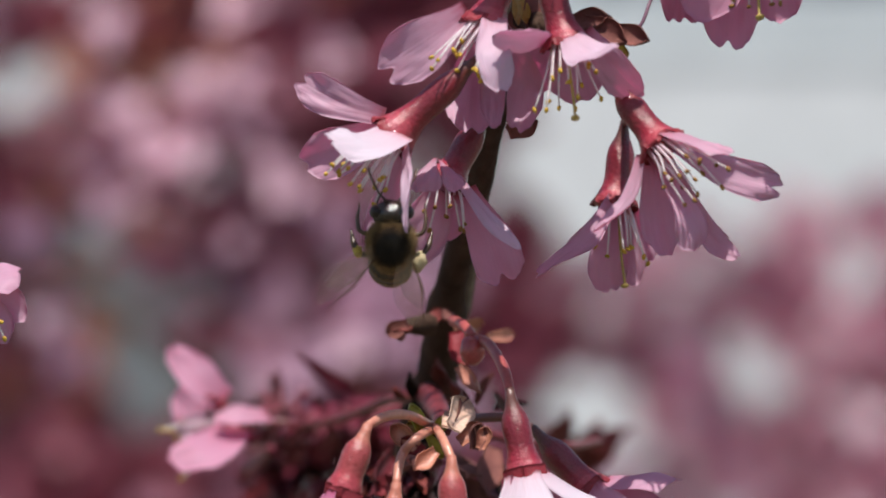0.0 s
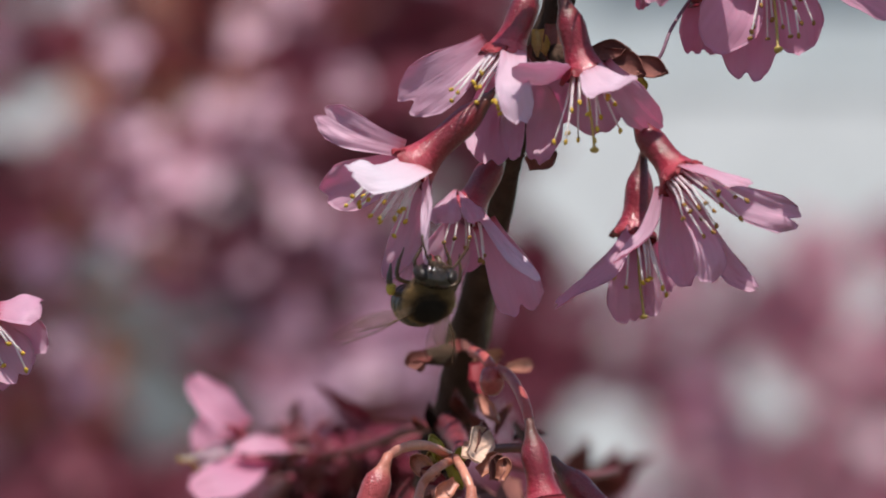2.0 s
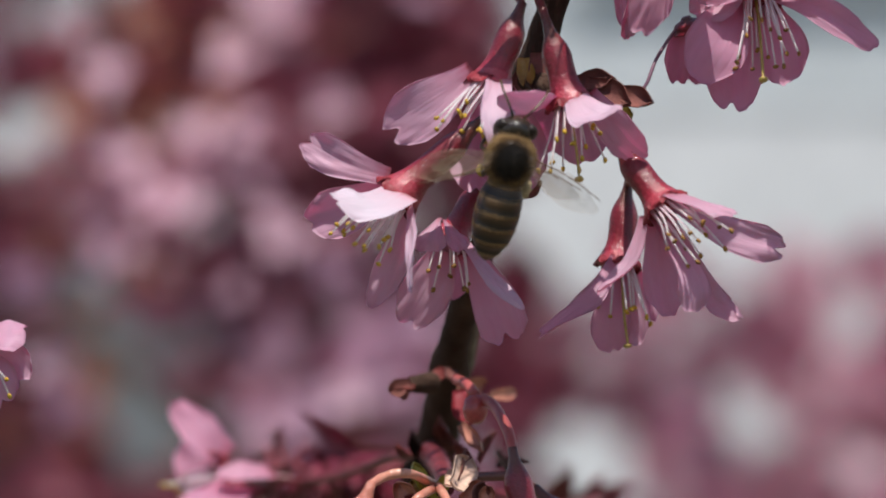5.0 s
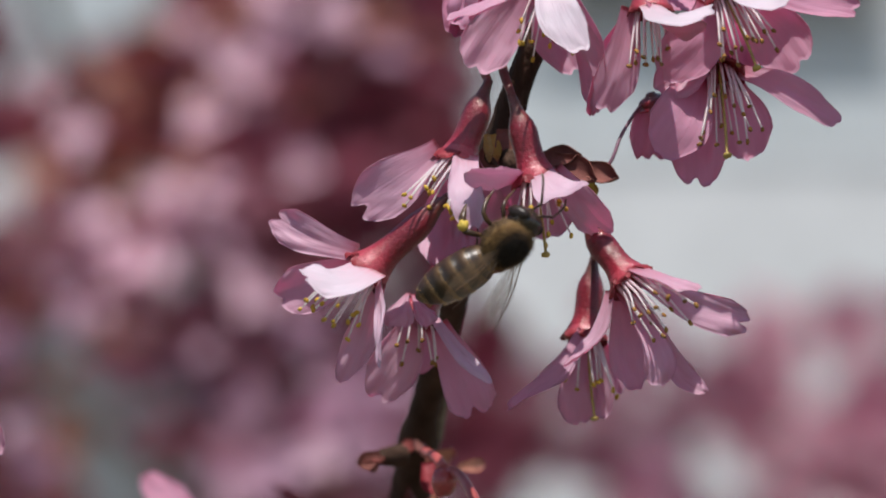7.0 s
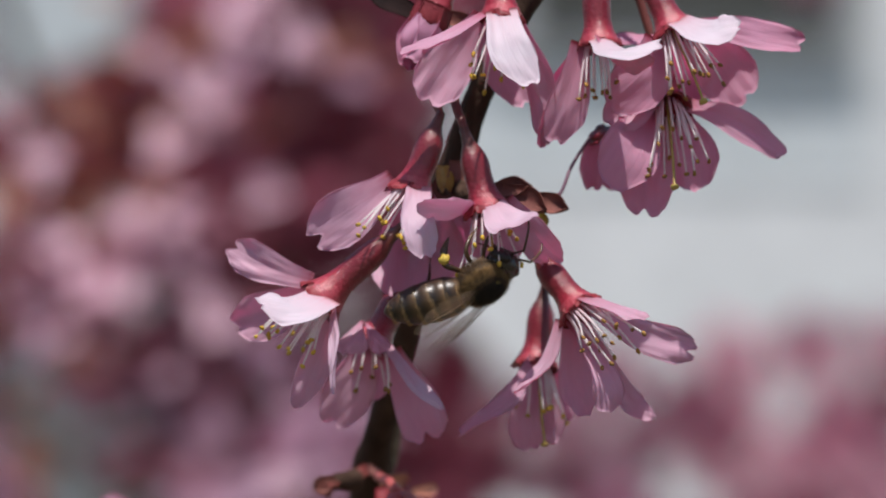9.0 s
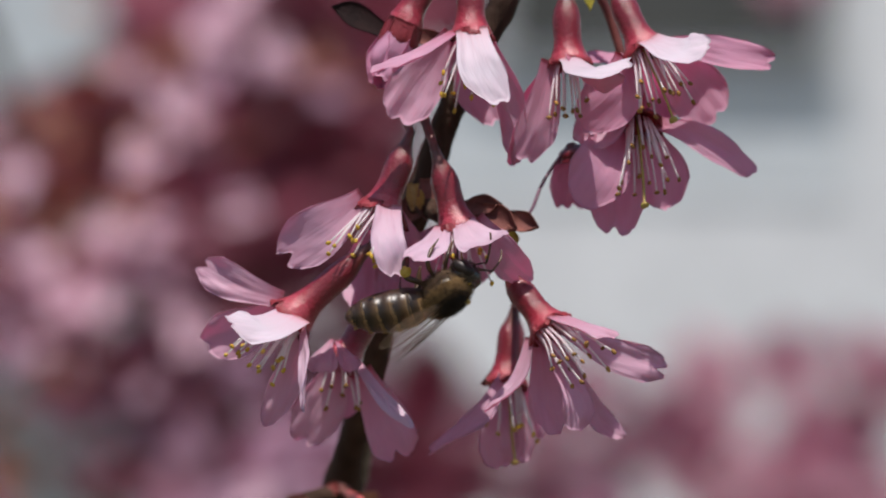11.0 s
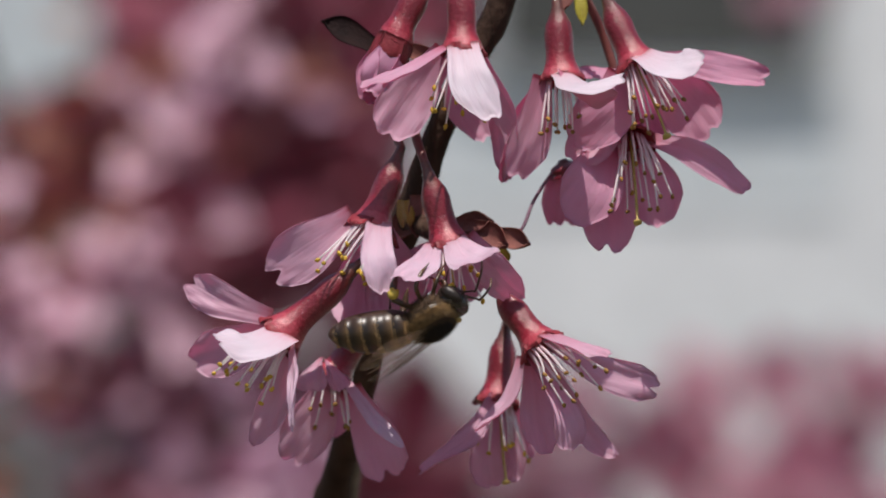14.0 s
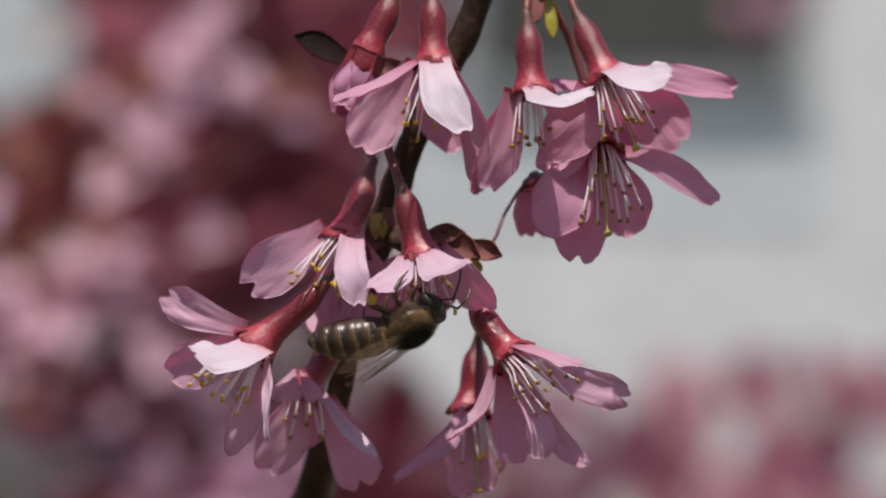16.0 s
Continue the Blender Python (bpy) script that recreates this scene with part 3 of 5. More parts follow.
# Ground out of view; brown keeps its bounced light from turning things green.
ground = plate("ground", -60, 60, -60, 60, -0.3, 0.0, GROUND_BROWN)
tagged(ground, "unseen brown ground under the cherry tree", "ground", kind="structure")
HOUSE_Y = 12.0
house = thing("house", pose(0, HOUSE_Y, 0), "white plastered house wall behind the cherry tree", "house")
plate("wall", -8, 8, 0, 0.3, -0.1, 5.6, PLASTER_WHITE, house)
# Two strips added to grade the wall from grey down to white.
plate("cladding", -8, 1.14, -0.02, 0.0, 1.98, 5.5, STRIP_GREY, house, "grey-blue strip added to make the upper wall darker")
plate("cladding", -8, 1.14, -0.012, 0.0, 1.84, 1.98, STRIP_PALE, house, "pale grey strip added between the grey and the white wall")
win = plate("window", 0.24, 1.12, -0.06, -0.021, 2.13, 3.5, FRAME_GREY, house, "grey window frame with dark glass")
plate("pane", 0.28, 1.07, -0.07, -0.061, 2.18, 3.44, GLASS_DARK, win, "dark reflecting glass")
# Added grey panel: fills the dim gap low at left, no known door.
plate("panel", -2.2, -0.33, -0.03, 0.0, 0.0, 1.42, PANEL_GREY, house, "grey panel added low on the wall behind a gap in the blossoms")
plate("roof", -8.4, 8.4, -0.5, 0.8, 5.6, 5.9, SCALE_DARK, house, "dark roof edge")

# ---------------------------------------------------------------- twig
MAIN = [at(31, 520, 16), at(29, 330, 13), at(25, 170, 10), at(21, 90, 8), at(16.80, 43.04, 7), at(15.05, 36.05, 8), at(12.55, 27.05, 9), at(10.05, 22.55, 9), at(7.05, 15.55, 10), at(4.55, 8.05, 12), at(2.05, 0.55, 20), at(0.05, -7.95, 27), at(-1.95, -15.45, 37), at(-2.80, -21.16, 46), at(-3.55, -24.36, 50), at(-4.54, -28.55, 54), at(-7.20, -40.44, 56), at(-9.20, -52.94, 58)]
twig = thing("cherry_twig", Matrix.Translation(at(0, 0, 10)), "dark brown cherry twig carrying hanging pink blossoms", "twig")
inv = Matrix.Translation(at(0, 0, 10)).inverted()
path = smooth_path([inv @ p for p in MAIN], 190)
rad = []
for i, p in enumerate(path):
    z = p.z / MM
    r = 1.30 + 0.010 * max(0, -z) + 0.004 * max(0, z - 25) + 0.10 * math.sin(i * 0.55) * math.sin(i * 0.21 + 1)
    r += 0.45 * min(1, max(0, (-z - 17.5) / 4))
    for zk, up_by in ((9.0, 0.4), (-18.5, 0.35), (-29.0, 0.7)):
        r += up_by * math.exp(-((z - zk) / 1.6) ** 2)
    rad.append(r * MM)
part("bark", sweep("bark", path, rad, 20, 0.10, 3), BARK, twig)


def shoot(points, r0, r1, material=None, label=""):
    pth = smooth_path([inv @ p for p in points], 8 * len(points))
    part("side_shoot", sweep("side_shoot", pth, [(r0 + (r1 - r0) * i / (len(pth) - 1)) * MM for i in range(len(pth))], 12, 0.2, 5), material or BARK, twig, label)


def scale_leaf(foot, tip, width, material, name="bud_scale", label="", curl=25, twist=0, seed=0, thick=0.22, cup=0.2):
    d = tip - foot
    ln = d.length / MM
    me = blade(name, ln, width, curl=curl, cup=cup, notch=0.0, thick=thick, seed=seed, ruffle=0.35, claw=0.6, rows=9, cols=7, point=0.85)
    m = Matrix.Translation(inv @ foot) @ turned(d).to_4x4() @ pose(0, 0, 0, 0, 0, 90 + twist)
    return part(name, me, material, twig, label, m)


# spur behind the middle flowers, with its small scales
shoot([at(4.80, 8.55, 10), at(6.05, 7.80, 7), at(7.80, 7.05, 6), at(10.80, 7.05, 6), at(12.80, 6.05, 6)], 1.1, 0.7)
shoot([at(13.70, 32.30, 9), at(16.30, 33.30, 7), at(18.80, 32.30, 5), at(19.70, 30.80, 4)], 1.2, 0.9)
scale_leaf(at(9.55, 7.80, 3), at(13.30, 6.45, 0), 2.6, SCALE_DARK, label="dark reddish bud scale", seed=1, twist=-15, cup=0.35)
scale_leaf(at(8.55, 7.80, 4), at(11.70, 8.55, 1), 2.0, SCALE_DARK, seed=2, twist=-20, cup=0.35)
scale_leaf(at(12.30, 7.15, 2), at(15.30, 6.45, 0), 2.0, SCALE_DARK, seed=3, twist=-10, cup=0.35)
scale_leaf(at(12.80, 6.05, 5), at(13.30, 4.45, 5), 1.4, SCALE_GREEN, seed=4)
scale_leaf(at(4.40, 10.05, 8), at(4.80, 8.15, 6), 1.1, SCALE_GOLD, seed=5, label="golden bud scale")
scale_leaf(at(5.30, 10.55, 8), at(5.45, 7.05, 6), 1.8, SCALE_DARK, seed=6)
scale_leaf(at(3.90, 10.05, 8), at(4.10, 8.30, 5), 0.9, SCALE_GOLD, seed=7)
scale_leaf(at(3.05, 7.05, 11), at(5.05, 8.80, 10), 2.4, SCALE_DARK, seed=8)
scale_leaf(at(3.25, -1.64, 11), at(5.72, -0.66, 10), 2.2, SCALE_DARK, seed=9)
scale_leaf(at(1.81, 23.64, 6), at(-2.99, 26.51, 5), 2.7, LEAF_DARK, "young_leaf", "dark red young leaf", curl=15, twist=30, seed=10)
scale_leaf(at(3.58, 23.89, 6), at(7.13, 22.90, 5), 1.6, SCALE_DARK, seed=12)
scale_leaf(at(19.76, 29.52, 5), at(20.19, 26.24, 3), 1.2, SCALE_GREEN, seed=11)
scale_leaf(at(18.75, 30.02, 5), at(18.52, 27.76, 2), 1.8, SCALE_DARK, seed=13)
# Two amber blades standing for a blurred clump of anthers.
scale_leaf(at(-1.11, -10.21, 33), at(-1.01, -12.69, 31), 0.9, CLUMP_AMBER, seed=29, label="amber-brown clump of anthers beside the twig")
scale_leaf(at(-0.61, -10.50, 34), at(-0.71, -12.34, 32), 0.7, CLUMP_AMBER, seed=31)
# knot with scales under the flowers, and a thin pale strip along the twig
# The strip stands in for the twig's lit right edge.
shoot([at(0.40, -10.45, 34), at(0.20, -12.45, 36), at(-0.20, -14.45, 38), at(-0.60, -16.45, 41), at(-1.30, -17.95, 43)], 0.3, 0.8, BARK_LIT_EDGE, "thin pale strip added for the lit right edge of the twig")
shoot([at(-3.78, -18.24, 32), at(-5.01, -18.35, 30), at(-6.00, -18.55, 29)], 1.1, 0.6)
scale_leaf(at(-5.51, -18.26, 28), at(-7.53, -19.05, 28), 1.7, SCALE_DARK, seed=14, twist=10)
scale_leaf(at(-5.36, -18.75, 28), at(-7.23, -18.35, 29), 1.5, SCALE_RED, seed=15, twist=60)
scale_leaf(at(-5.85, -18.95, 28), at(-6.64, -19.34, 28), 1.3, SCALE_DARK, seed=16)
scale_leaf(at(-2.79, -17.94, 32), at(-3.48, -16.85, 33), 1.5, SCALE_RED, seed=27)
scale_leaf(at(-2.30, -17.85, 30), at(-1.71, -16.76, 32), 1.4, SCALE_DARK, seed=28)
scale_leaf(at(-1.41, -18.35, 30), at(1.40, -18.54, 32), 1.9, SCALE_RUST, seed=17, label="orange-brown bud scale", twist=20)
scale_leaf(at(1.40, -19.32, 34), at(4.61, -19.00, 38), 1.3, SCALE_RUST, seed=18)
scale_leaf(at(-1.21, -18.86, 26), at(-0.42, -21.74, 24), 2.6, SEPAL, seed=19)
rs = random.Random(5)


def spray(a, b, d):
    return at(-41.10 + a * 0.04926, 10.05 - b * 0.04938, d)


# lower spur with tan, green and red scales
shoot([at(-3.79, -24.36, 42), at(-2.80, -25.92, 28), at(-2.50, -27.48, 14)], 1.2, 0.8, STEM_DARK)
shoot([at(-4.29, -24.36, 42), at(-7.15, -24.66, 50), at(-10.64, -25.99, 60), at(-14.61, -26.75, 74), at(-17.58, -26.40, 76)], 0.55, 0.38, STEM_DARK, "dark red side stem")
shoot([at(-3.55, -25.60, 42), at(2.24, -27.95, 46), at(8.13, -28.75, 54), at(11.09, -28.16, 72)], 0.5, 0.35, STEM_DARK)
scale_leaf(at(-1.70, -27.53, 4), at(0.08, -24.40, 9), 2.7, SCALE_TAN, seed=20, label="dry tan bud scale", twist=10, cup=0.3)
scale_leaf(at(-2.00, -27.38, 5), at(-1.21, -25.03, 10), 2.0, SCALE_TAN, seed=40, twist=-30, cup=0.3)
scale_leaf(at(-1.31, -27.28, 5), at(0.47, -23.29, 12), 1.5, SCALE_DARK, seed=41, twist=25, cup=0.4)
scale_leaf(at(-1.01, -28.76, 5), at(0.96, -27.28, 5), 1.8, SCALE_RUST, seed=21, label="orange-brown bud scale", twist=-20, cup=0.5)
scale_leaf(at(0.17, -29.37, 3), at(0.47, -27.20, 3), 1.9, SCALE_DARK, seed=22, twist=30, cup=0.6)
scale_leaf(at(0.77, -29.27, 3), at(1.36, -27.39, 3), 1.4, SCALE_RUST, seed=42, cup=0.5)
scale_leaf(at(-4.25, -28.30, 9), at(-5.13, -25.20, 9), 1.5, SCALE_GREEN, seed=23, label="yellow-green bud scale", cup=0.4, twist=30)
scale_leaf(at(-3.16, -28.05, 9), at(-2.17, -26.34, 9), 1.2, SCALE_GREEN, seed=24, cup=0.4)
scale_leaf(at(-3.76, -28.06, 9), at(-2.42, -30.14, 9), 1.1, SCALE_GREEN, seed=26, cup=0.4)
scale_leaf(at(-4.40, -28.06, 9), at(-5.53, -26.98, 9), 1.3, SCALE_GOLD, seed=43, cup=0.4)
scale_leaf(at(-4.65, -29.04, 9), at(-6.86, -27.17, 9), 2.0, SCALE_RUST, seed=25, cup=0.5, twist=-20)
scale_leaf(at(-4.15, -29.53, 9), at(-6.02, -28.46, 9), 1.6, SEPAL, seed=44, cup=0.5)
scale_leaf(at(-3.17, -29.52, 1), at(-4.75, -31.01, -1), 1.6, SCALE_RUST, seed=45, cup=0.4)
scale_leaf(at(-1.06, -21.99, 24), at(0.27, -23.74, 20), 1.4, SCALE_RUST, seed=48, cup=0.4)
for k in range(16):
    a, b = rs.uniform(690, 880), rs.uniform(690, 840)
    scale_leaf(spray(a, b, 44), spray(a + rs.uniform(-40, 40), b + rs.uniform(-50, 40), 38), rs.uniform(0.9, 1.7), rs.choice([SCALE_DARK, SCALE_RED, SCALE_RED, LEAF_DARK]), seed=150 + k, twist=rs.uniform(-70, 70), cup=0.4)
# tangle of dark red stems, bracts and small tubes behind
TANGLE = [STEM_DARK, CRIMSON, STEM_DARK, CRIMSON, CRIMSON]
for k in range(26):
    q = rs.random()
    a, b = 735 - 265 * q, 735 + 20 * q + rs.gauss(0, 22)
    root, tip = spray(a, b, 106 - 26 * q), spray(a - rs.uniform(-20, 90), b + rs.uniform(-55, 70), rs.uniform(90, 126))
    shoot([root, root.lerp(tip, 0.5) + Vector((0, 0, rs.uniform(-1.2, 1.6))) * MM, tip], rs.uniform(0.3, 0.5), rs.uniform(0.45, 1.1), rs.choice(TANGLE))
for k in range(70):
    q = rs.random()
    a, b = 730 - 260 * q, 742 + 10 * q + rs.gauss(0, 26)
    scale_leaf(spray(a, b, 112), spray(a + rs.uniform(-60, 35), b + rs.uniform(-26, 55), rs.uniform(94, 126)), rs.uniform(1.0, 2.2), rs.choice(TANGLE), "bract", seed=30 + k, twist=rs.uniform(-60, 60), curl=rs.uniform(-30, 50))
for k in range(84):
    a, b = rs.uniform(460, 720), rs.uniform(770, 930)
    scale_leaf(spray(a, b, 118), spray(a + rs.uniform(-60, 35), b + rs.uniform(-20, 75), rs.uniform(104, 130)), rs.uniform(1.2, 2.8), rs.choice(TANGLE + [LEAF_DARK]), "bract", seed=130 + k, twist=rs.uniform(-60, 60), curl=rs.uniform(-30, 50))
for a, b, c, e in ((960, 800, 985, 742), (980, 805, 1010, 735), (1000, 810, 1060, 752), (1010, 800, 1095, 745), (1020, 815, 1090, 765), (1000, 820, 1070, 800), (980, 830, 1050, 835), (1000, 790, 1040, 790), (975, 810, 1020, 770)):
    scale_leaf(spray(a, b, 150), spray(c, e, 140), 2.3, rs.choice([SCALE_RED, DUSTY, DUSTY]), "bract", seed=60 + a, twist=rs.uniform(-40, 40), curl=20)
for k in range(34):
    a = rs.uniform(640, 880)
    b = rs.uniform(790, 900)
    scale_leaf(spray(a, b, 36), spray(a + rs.uniform(-50, 50), b + rs.uniform(10, 80), 30), rs.uniform(1.4, 2.8), rs.choice([SCALE_DARK, LEAF_DARK, STEM_DARK, SCALE_RED]), "bract", seed=80 + k, twist=rs.uniform(-60, 60), curl=rs.uniform(-30, 50))

# ---------------------------------------------------------------- flowers
blossom("pink cherry blossom with white stamens and a notched petal", at(1.40, 7.80, 0), (-0.35, -0.15, -0.93),
    [petal(5.0, (0.2, -0.95, 0.16), [at(-0.95, 7.74, 1), at(-4.07, 5.95, -1), at(-7.83, 3.30, 0)], notch=0.15, blunt=0.3),
     petal(3.3, (0.2, -0.72, 0.65), [at(1.41, 7.75, -2), at(1.93, 4.92, -4.5), at(2.74, 1.78, -5)], notch=0.05, blunt=0.24, claw=0.7),
     petal(4.9, (0, -1, 0.1), [at(0.53, 7.81, 4), at(0.32, 2.65, 7.5), at(0.07, -1.81, 5.5)], notch=0.06, blunt=0.24),
     petal(2.5, (-0.35, -0.9, 0.2), [at(2.35, 7.16, 3), at(2.00, 2.14, 6), at(2.35, -1.44, 2.5)], notch=0.0, blunt=0.3, cup=0.2),
     petal(3.3, (0.2, -0.95, 0.15), [at(3.34, 7.30, 3), at(4.57, 2.88, 6), at(3.93, -1.74, 3)], notch=0.05, cup=0.2, blunt=0.24)],
    [at(3.40, 14.55, 1), at(3.70, 16.15, 3), at(4.80, 19.05, 7), at(7.05, 18.55, 9)], lean=(-0.50, -0.75, -0.72), reach=6.4, spread=15, stamens=14, seed=1, light=(1,), sepal_len=1.9)
f2, f2_petals = blossom("pink cherry blossom with a long pistil hanging straight down", at(8.30, 6.15, -1), (0.28, -0.1, -0.95),
    [petal(4.7, (-0.2, -0.42, 0.88), [at(8.32, 6.68, -2), at(10.12, 5.32, -5), at(12.32, 5.49, -8)], notch=0.03, blunt=0.4, cup=-0.1),
     petal(3.4, (-0.5, -0.75, 0.3), [at(9.51, 6.33, -1), at(12.08, 4.25, -1.5), at(14.65, 1.19, 0)], notch=0.16, blunt=0.25),
     petal(3.5, (-0.1, -0.5, 0.86), [at(7.69, 5.82, -1.5), at(5.93, 4.61, -4), at(3.66, 3.20, -7)], notch=0.05, blunt=0.3, cup=-0.05),
     petal(5.0, (0, -1, 0.1), [at(8.43, 6.36, 3), at(9.02, 3.60, 5), at(9.61, 0.84, 6)], notch=0.04, blunt=0.34),
     petal(4.0, (0, -1, 0.1), [at(7.15, 6.36, 3), at(5.66, 4.11, 6), at(4.38, 1.65, 8)], notch=0.05)],
    [at(5.95, 14.05, 1), at(5.20, 16.55, 3), at(5.80, 20.05, 8), at(8.05, 19.55, 9)], lean=(0.08, -0.62, -0.9), reach=6.2, spread=15, stamens=14, pistil=7.4, seed=2, light=(0, 2))
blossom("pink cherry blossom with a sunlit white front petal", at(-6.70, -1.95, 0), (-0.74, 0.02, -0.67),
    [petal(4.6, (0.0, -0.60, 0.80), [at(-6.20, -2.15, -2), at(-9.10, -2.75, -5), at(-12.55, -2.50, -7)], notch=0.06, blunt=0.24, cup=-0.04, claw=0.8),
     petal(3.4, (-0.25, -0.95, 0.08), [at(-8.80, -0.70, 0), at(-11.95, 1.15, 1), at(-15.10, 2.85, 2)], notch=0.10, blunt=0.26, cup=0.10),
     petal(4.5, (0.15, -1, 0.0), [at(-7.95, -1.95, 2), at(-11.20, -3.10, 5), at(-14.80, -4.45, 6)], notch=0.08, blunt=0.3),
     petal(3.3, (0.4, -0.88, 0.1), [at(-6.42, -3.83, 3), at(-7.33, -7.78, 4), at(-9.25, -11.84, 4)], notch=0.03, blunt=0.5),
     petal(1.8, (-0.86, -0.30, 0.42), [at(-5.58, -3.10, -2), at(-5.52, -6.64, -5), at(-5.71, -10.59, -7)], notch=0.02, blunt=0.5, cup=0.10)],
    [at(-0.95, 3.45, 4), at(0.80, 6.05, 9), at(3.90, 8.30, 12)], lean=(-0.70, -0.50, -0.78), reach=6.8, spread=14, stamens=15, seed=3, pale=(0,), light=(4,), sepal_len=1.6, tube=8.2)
blossom("pink cherry blossom in half shade below the others", at(-2.20, -6.05, 8.5), (-0.48, -0.25, -0.84),
    [petal(1.9, (0.05, -0.75, 0.65), [at(0.18, -7.18, 4), at(1.76, -9.47, 2), at(4.28, -11.90, 0)], notch=0.0, blunt=0.5, cup=0.0, claw=0.5, peak=0.8),
     petal(4.5, (0, -1, 0.05), [at(-0.02, -7.54, 9), at(1.76, -11.25, 10), at(3.04, -14.86, 11)], notch=0.14, blunt=0.22),
     petal(4.6, (0.1, -1, 0), [at(-2.69, -6.07, 9), at(-3.81, -9.42, 10), at(-5.99, -13.48, 11)], notch=0.08, blunt=0.28),
     petal(4.2, (0, -1, 0.1), [at(-1.88, -6.08, 10), at(-2.10, -8.31, 12), at(-2.50, -10.95, 13)], notch=0.04),
     petal(3.2, (-0.3, -0.9, 0.3), [at(-3.08, -3.93, 5), at(-3.73, -5.25, 3), at(-4.08, -6.87, 2)], notch=0.0, blunt=0.12, claw=0.12, peak=0.9, free=True),
     petal(2.2, (0.35, -0.85, 0.4), [at(-2.78, -4.04, 5), at(-2.01, -5.35, 3), at(-1.24, -6.76, 2)], notch=0.0, blunt=0.12, claw=0.12, peak=0.9, free=True)],
    [at(1.40, 0.45, 11), at(2.10, 1.80, 14), at(2.70, 2.30, 17)], lean=(0.02, -0.34, -1), reach=4.4, spread=20, stamens=8, seed=4, anther_mat=ANTHER_BROWN, light=(0,))
blossom("pink cherry blossom turned sideways on a dark red tube", at(16.55, -2.95, -1), (0.55, -0.35, -0.75),
    [petal(3.4, (0.2, -0.95, 0.10), [at(17.43, -3.20, 0), at(22.20, -5.13, 0), at(27.27, -6.66, 1.5)], notch=0.12, blunt=0.2, claw=0.55, peak=0.8),
     petal(2.4, (0.25, -0.5, 0.82), [at(17.75, -2.38, -3), at(20.30, -2.78, -5), at(22.94, -3.69, -6)], notch=0.05, blunt=0.3, cup=-0.1, claw=0.8),
     petal(3.3, (0, -1, 0.1), [at(15.70, -4.63, 2), at(16.21, -8.68, 1), at(17.08, -12.54, 0)], notch=0.05, blunt=0.3),
     petal(3.1, (0.1, -0.82, 0.55), [at(17.13, -5.23, 0), at(18.77, -8.88, -3), at(19.02, -12.22, -3)], notch=0.03, blunt=0.3, cup=0.2, claw=0.25, peak=0.75),
     petal(2.3, (0, -0.95, 0.3), [at(17.81, -5.45, 5), at(20.55, -10.32, 6), at(23.29, -12.75, 6)], notch=0.04, blunt=0.35),
     petal(2.6, (-0.62, -0.45, 0.62), [at(15.00, -5.03, -1), at(13.59, -7.76, -3), at(10.76, -10.50, -4)], notch=0.0, blunt=0.4, ruffle=1.0)],
    [at(13.55, 2.80, 3), at(12.90, 4.65, 5), at(12.55, 5.95, 6)], lean=(0.56, -0.80, -0.52), reach=7.2, spread=15, stamens=17, seed=5, anther_mat=ANTHER_BROWN)
blossom("pale pink cherry blossom half hidden behind another", at(12.55, -7.95, 13), (-0.12, -0.2, -0.97),
    [petal(2.2, (0.55, -0.2, 0.80), [at(12.92, -9.11, 10), at(10.19, -10.83, 8), at(5.53, -14.18, 7)], notch=0.03, blunt=0.4),
     petal(3.6, (0, -1, 0.1), [at(12.70, -8.92, 13), at(11.99, -12.37, 13), at(11.89, -15.71, 14)], notch=0.06, blunt=0.3),
     petal(3.0, (0, -1, 0.1), [at(13.41, -8.92, 14), at(13.71, -11.86, 15), at(13.91, -15.11, 15)], notch=0.05),
     petal(2.7, (-0.1, -1, 0.1), [at(14.22, -8.92, 14), at(14.82, -10.85, 16), at(15.43, -12.98, 16)], notch=0.05)],
    [at(13.60, 0.05, 9), at(13.20, 2.55, 8), at(12.55, 5.95, 6)], lean=(0.1, -0.1, -1), reach=5.0, spread=13, stamens=11, pistil=6.9, seed=6)
blossom("pink cherry blossom lit by the sun above", at(9.44, 23.44, -1), (0.03, -0.2, -0.98),
    [petal(4.1, (-0.1, -0.62, 0.75), [at(9.01, 23.28, -2), at(10.24, 20.96, -5), at(12.38, 17.41, -6)], notch=0.03, blunt=0.34, cup=-0.06, claw=0.7),
     petal(3.8, (0, -1, 0.1), [at(8.88, 22.96, 4), at(9.59, 19.10, 5), at(11.72, 15.55, 5)], notch=0.03, blunt=0.4),
     petal(2.5, (-0.15, -0.3, 0.94), [at(7.89, 23.18, -2), at(4.46, 21.97, -4.5), at(0.30, 20.14, -5)], notch=0.02, blunt=0.35, cup=-0.06),
     petal(4.9, (0.25, -0.95, 0.1), [at(7.68, 22.86, 1), at(4.94, 19.72, 0), at(2.41, 15.76, -1)], notch=0.08, blunt=0.24),
     petal(2.8, (-0.72, -0.6, 0.3), [at(10.52, 22.97, 0), at(12.76, 19.12, 0), at(14.28, 14.96, 0)], notch=0.04, blunt=0.35),
     petal(2.6, (-0.45, -0.85, 0.1), [at(11.22, 22.35, 3), at(12.94, 17.08, 3), at(13.45, 11.80, 4)], notch=0.06, blunt=0.35)],
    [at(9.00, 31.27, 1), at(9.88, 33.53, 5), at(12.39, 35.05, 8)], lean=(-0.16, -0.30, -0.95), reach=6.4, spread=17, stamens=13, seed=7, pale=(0,))
